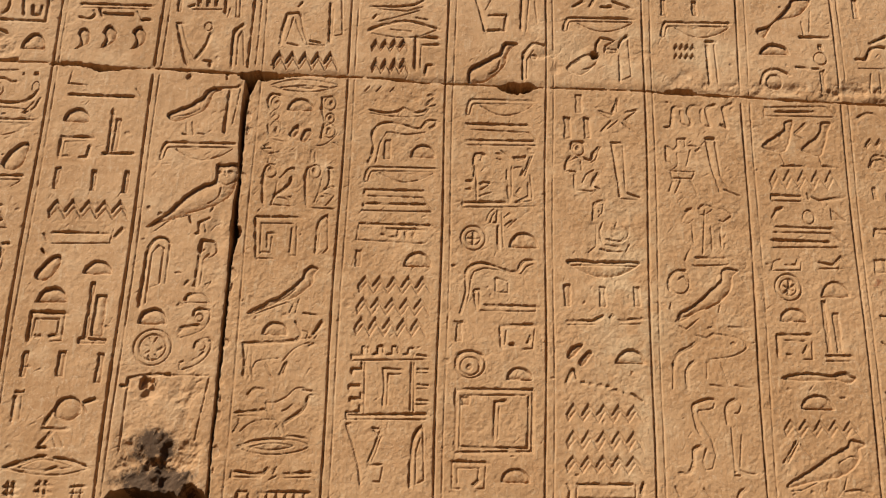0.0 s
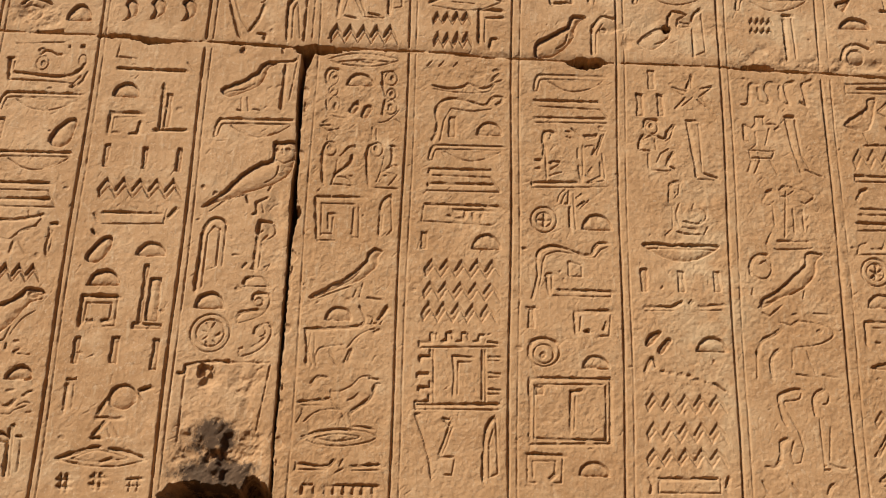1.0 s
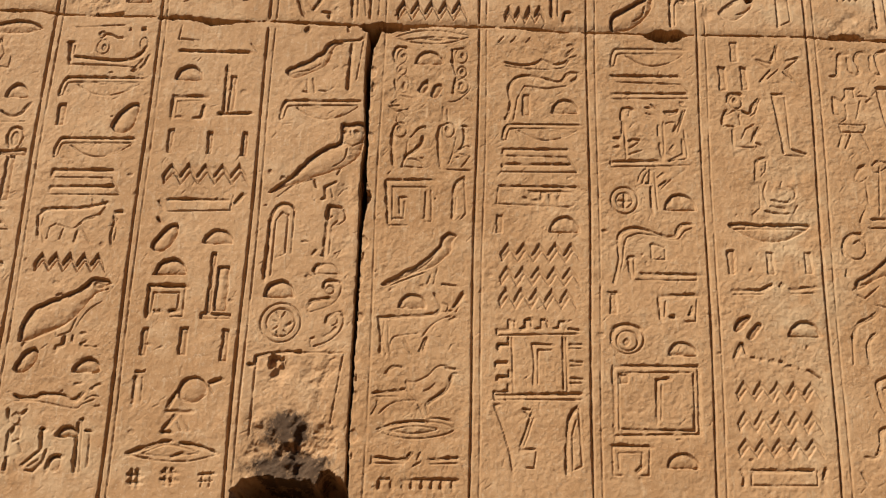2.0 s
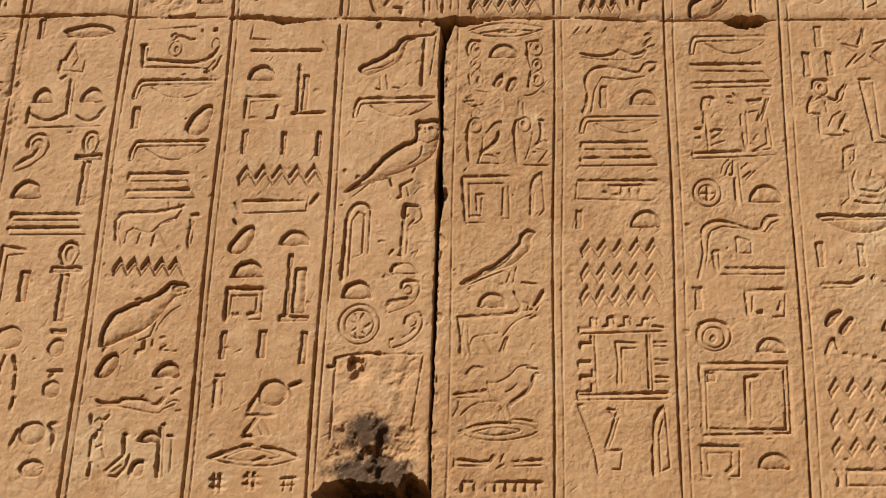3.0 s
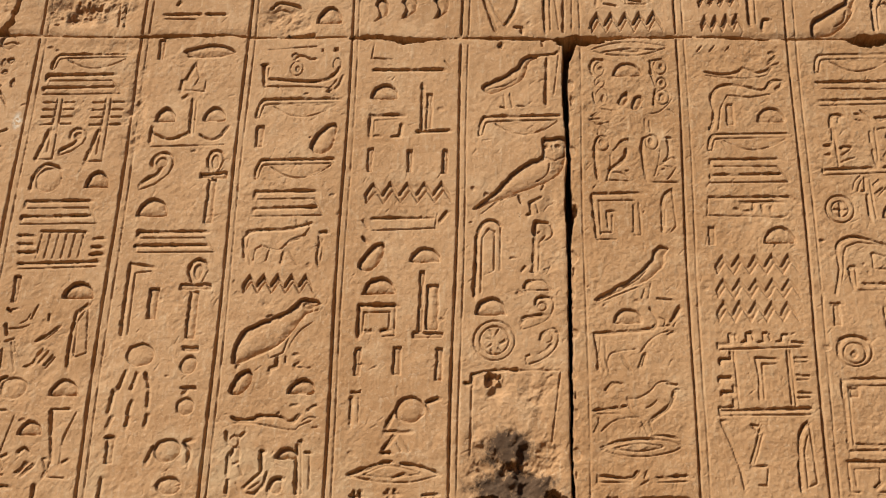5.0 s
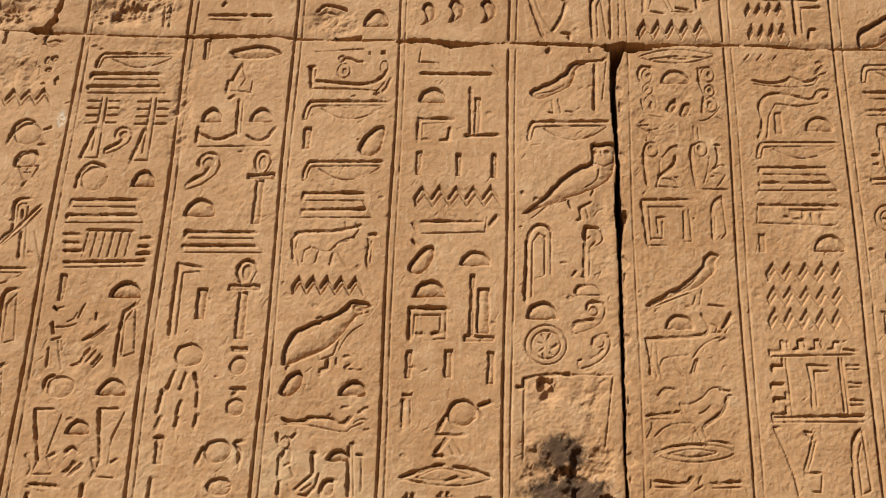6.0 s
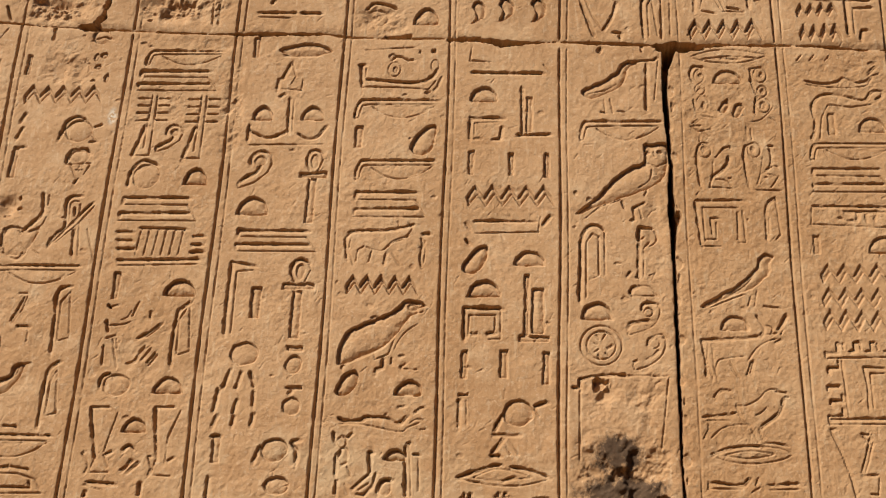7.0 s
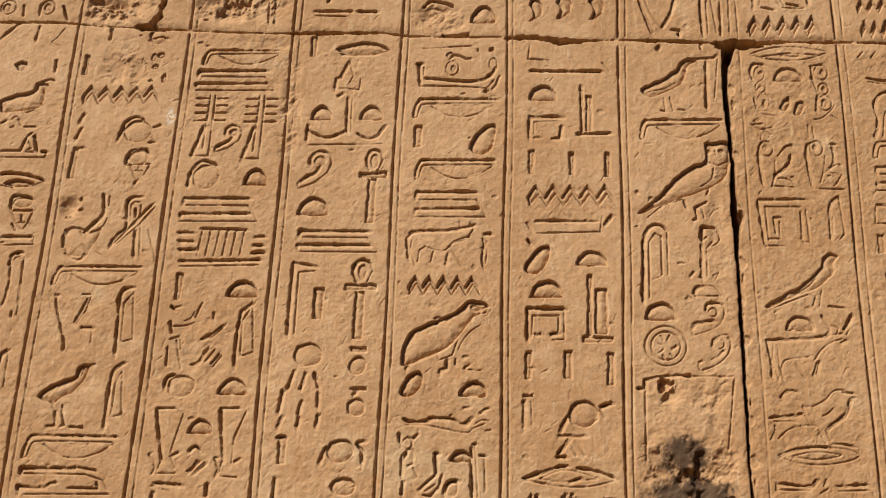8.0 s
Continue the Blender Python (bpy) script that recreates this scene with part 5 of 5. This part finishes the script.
# ---- objects ----
def link_mesh(name, verts, faces, material, parent=None, smooth=True):
    mesh = bpy.data.meshes.new(name)
    mesh.vertices.add(len(verts))
    mesh.vertices.foreach_set("co", np.asarray(verts, dtype=np.float32).ravel())
    faces = np.asarray(faces, dtype=np.int32)
    mesh.loops.add(faces.size)
    mesh.loops.foreach_set("vertex_index", faces.ravel())
    mesh.polygons.add(len(faces))
    mesh.polygons.foreach_set("loop_start", np.arange(0, faces.size, 4, dtype=np.int32))
    mesh.update(calc_edges=True)
    mesh.polygons.foreach_set("use_smooth", np.full(len(faces), smooth))
    mesh.materials.append(material)
    ob = new(name, mesh)
    ob.parent = parent
    return ob


POINTS = np.stack([GX, FACE - OUT, GZ], axis=-1).reshape(-1, 3)
SLOPE_Z, SLOPE_X = np.gradient(OUT, CELL)
NORMALS = np.stack([-SLOPE_X, -np.ones_like(GX), -SLOPE_Z], axis=-1).reshape(-1, 3)
NORMALS /= np.linalg.norm(NORMALS, axis=1, keepdims=True)


def patch(name, mask, parent):
    """The part of the carved face that a mask of cells picks out, as one mesh."""
    j, i = np.nonzero(mask)
    if len(j) == 0:
        return None
    a = j * (NX + 1) + i
    quads = np.stack([a, a + 1, a + NX + 2, a + NX + 1], axis=1)
    used, local = np.unique(quads, return_inverse=True)
    ob = link_mesh(name, POINTS[used], local.reshape(quads.shape), STONE, parent)
    ob.data.normals_split_custom_set_from_vertices(NORMALS[used])
    return ob


wall = tagged(new("wall_temple"), "weathered golden sandstone temple wall covered with carved writing", "wall", kind="structure")
CX, CZ = (GX[:-1, :-1] + CELL / 2), (GZ[:-1, :-1] + CELL / 2)
above = CZ > bed(CX)
BLOCKS = (("large golden sandstone block, deeply carved, with a broken sooty corner", ~above & (CX <= JOINT)), ("golden sandstone wall block with shallower, more worn carving", ~above & (CX > JOINT)),
          ("sandstone block of the upper course with crumbled carving", above & (CX <= UPPER_JOINT)), ("long carved sandstone block of the upper course, partly rubbed pale", above & (CX > UPPER_JOINT)))
blocks = []
for label, mask in BLOCKS:
    blocks.append(tagged(patch("stone_block", mask & (OWNER == -1), None), label, "stone block", "carved blocks of the temple wall"))
for k, (name, label, x, z) in enumerate(signs):
    up = z > float(bed(x))
    home = (blocks[2] if x <= UPPER_JOINT else blocks[3]) if up else (blocks[0] if x <= JOINT else blocks[1])
    ob = patch(name, OWNER == k, home)
    if ob:
        tagged(ob, label)


def bevelled(name, x0, x1, y0, y1, z0, z1, material, parent, soft=0.012):
    bm = bmesh.new()
    bmesh.ops.create_cube(bm, size=1.0)
    for v in bm.verts:
        v.co = ((x0 + x1) / 2 + v.co.x * (x1 - x0), (y0 + y1) / 2 + v.co.y * (y1 - y0), (z0 + z1) / 2 + v.co.z * (z1 - z0))
    bmesh.ops.bevel(bm, geom=bm.edges[:], offset=soft, segments=2, affect="EDGES")
    mesh = bpy.data.meshes.new(name)
    bm.to_mesh(mesh)
    bm.free()
    mesh.materials.append(material)
    ob = new(name, mesh)
    ob.parent = parent
    return ob


# plain courses that carry the wall on beyond the carved part
bevelled("wall_core", -7.0, 6.0, FACE + 0.14, FACE + 0.9, 0.0, 5.6, STONE, wall)
for z0, z1, shift in ((-0.05, 1.03, 0.0), (1.036, Z0 - 0.003, 0.6), (Z1 + 0.003, 4.66, 0.3), (4.666, 5.6, 0.9)):
    x = -7.0
    while x < 6.0:
        wide = min(1.35 + 0.5 * rng.random() + (shift if x == -7.0 else 0.0), 6.0 - x)
        bevelled("stone_block", x + 0.003, x + wide - 0.003, FACE + 0.002, FACE + 0.139, z0, z1, STONE, wall)
        x += wide
for x0, x1 in ((-7.0, -5.2), (-5.194, -3.9), (-3.894, X0 - 0.003), (X1 + 0.003, 2.9), (2.906, 4.4), (4.406, 6.0)):
    for z0, z1 in ((Z0, 2.86), (2.866, Z1)):
        bevelled("stone_block", x0, x1, FACE + 0.002, FACE + 0.139, z0, z1, STONE, wall)

# unseen plain wall behind the camera, added to cut sky and ground fill
shade_wall = tagged(new("wall_unseen_shade"), "unseen plain golden sandstone wall added to hold back sky and ground light", "wall", kind="structure")
for x in np.arange(-18.0, 12.0, 3.0):
    for k in range(3):
        bevelled("stone_block", x + 0.004 - 1.2 * (k % 2), x + 2.996 - 1.2 * (k % 2), -4.8, -4.0 + 0.01 * ((k + int(x)) % 3), 1.4 * k - 0.05, 1.4 * k + 1.344, STONE, shade_wall)

# sandy ground out to the horizon
bm = bmesh.new()
bmesh.ops.create_grid(bm, x_segments=60, y_segments=60, size=1.0)
for v in bm.verts:
    r = v.co.copy()
    v.co = (math.copysign(abs(r.x) ** 3 * 900, r.x), math.copysign(abs(r.y) ** 3 * 900, r.y), 0.0)
    v.co.z = 0.03 * noise.noise(Vector((v.co.x * 0.4, v.co.y * 0.4, 0)))
mesh = bpy.data.meshes.new("ground")
bm.to_mesh(mesh)
bm.free()
mesh.materials.append(SAND)
tagged(new("ground", mesh), "trodden pale desert sand before the temple wall", "ground", kind="structure")
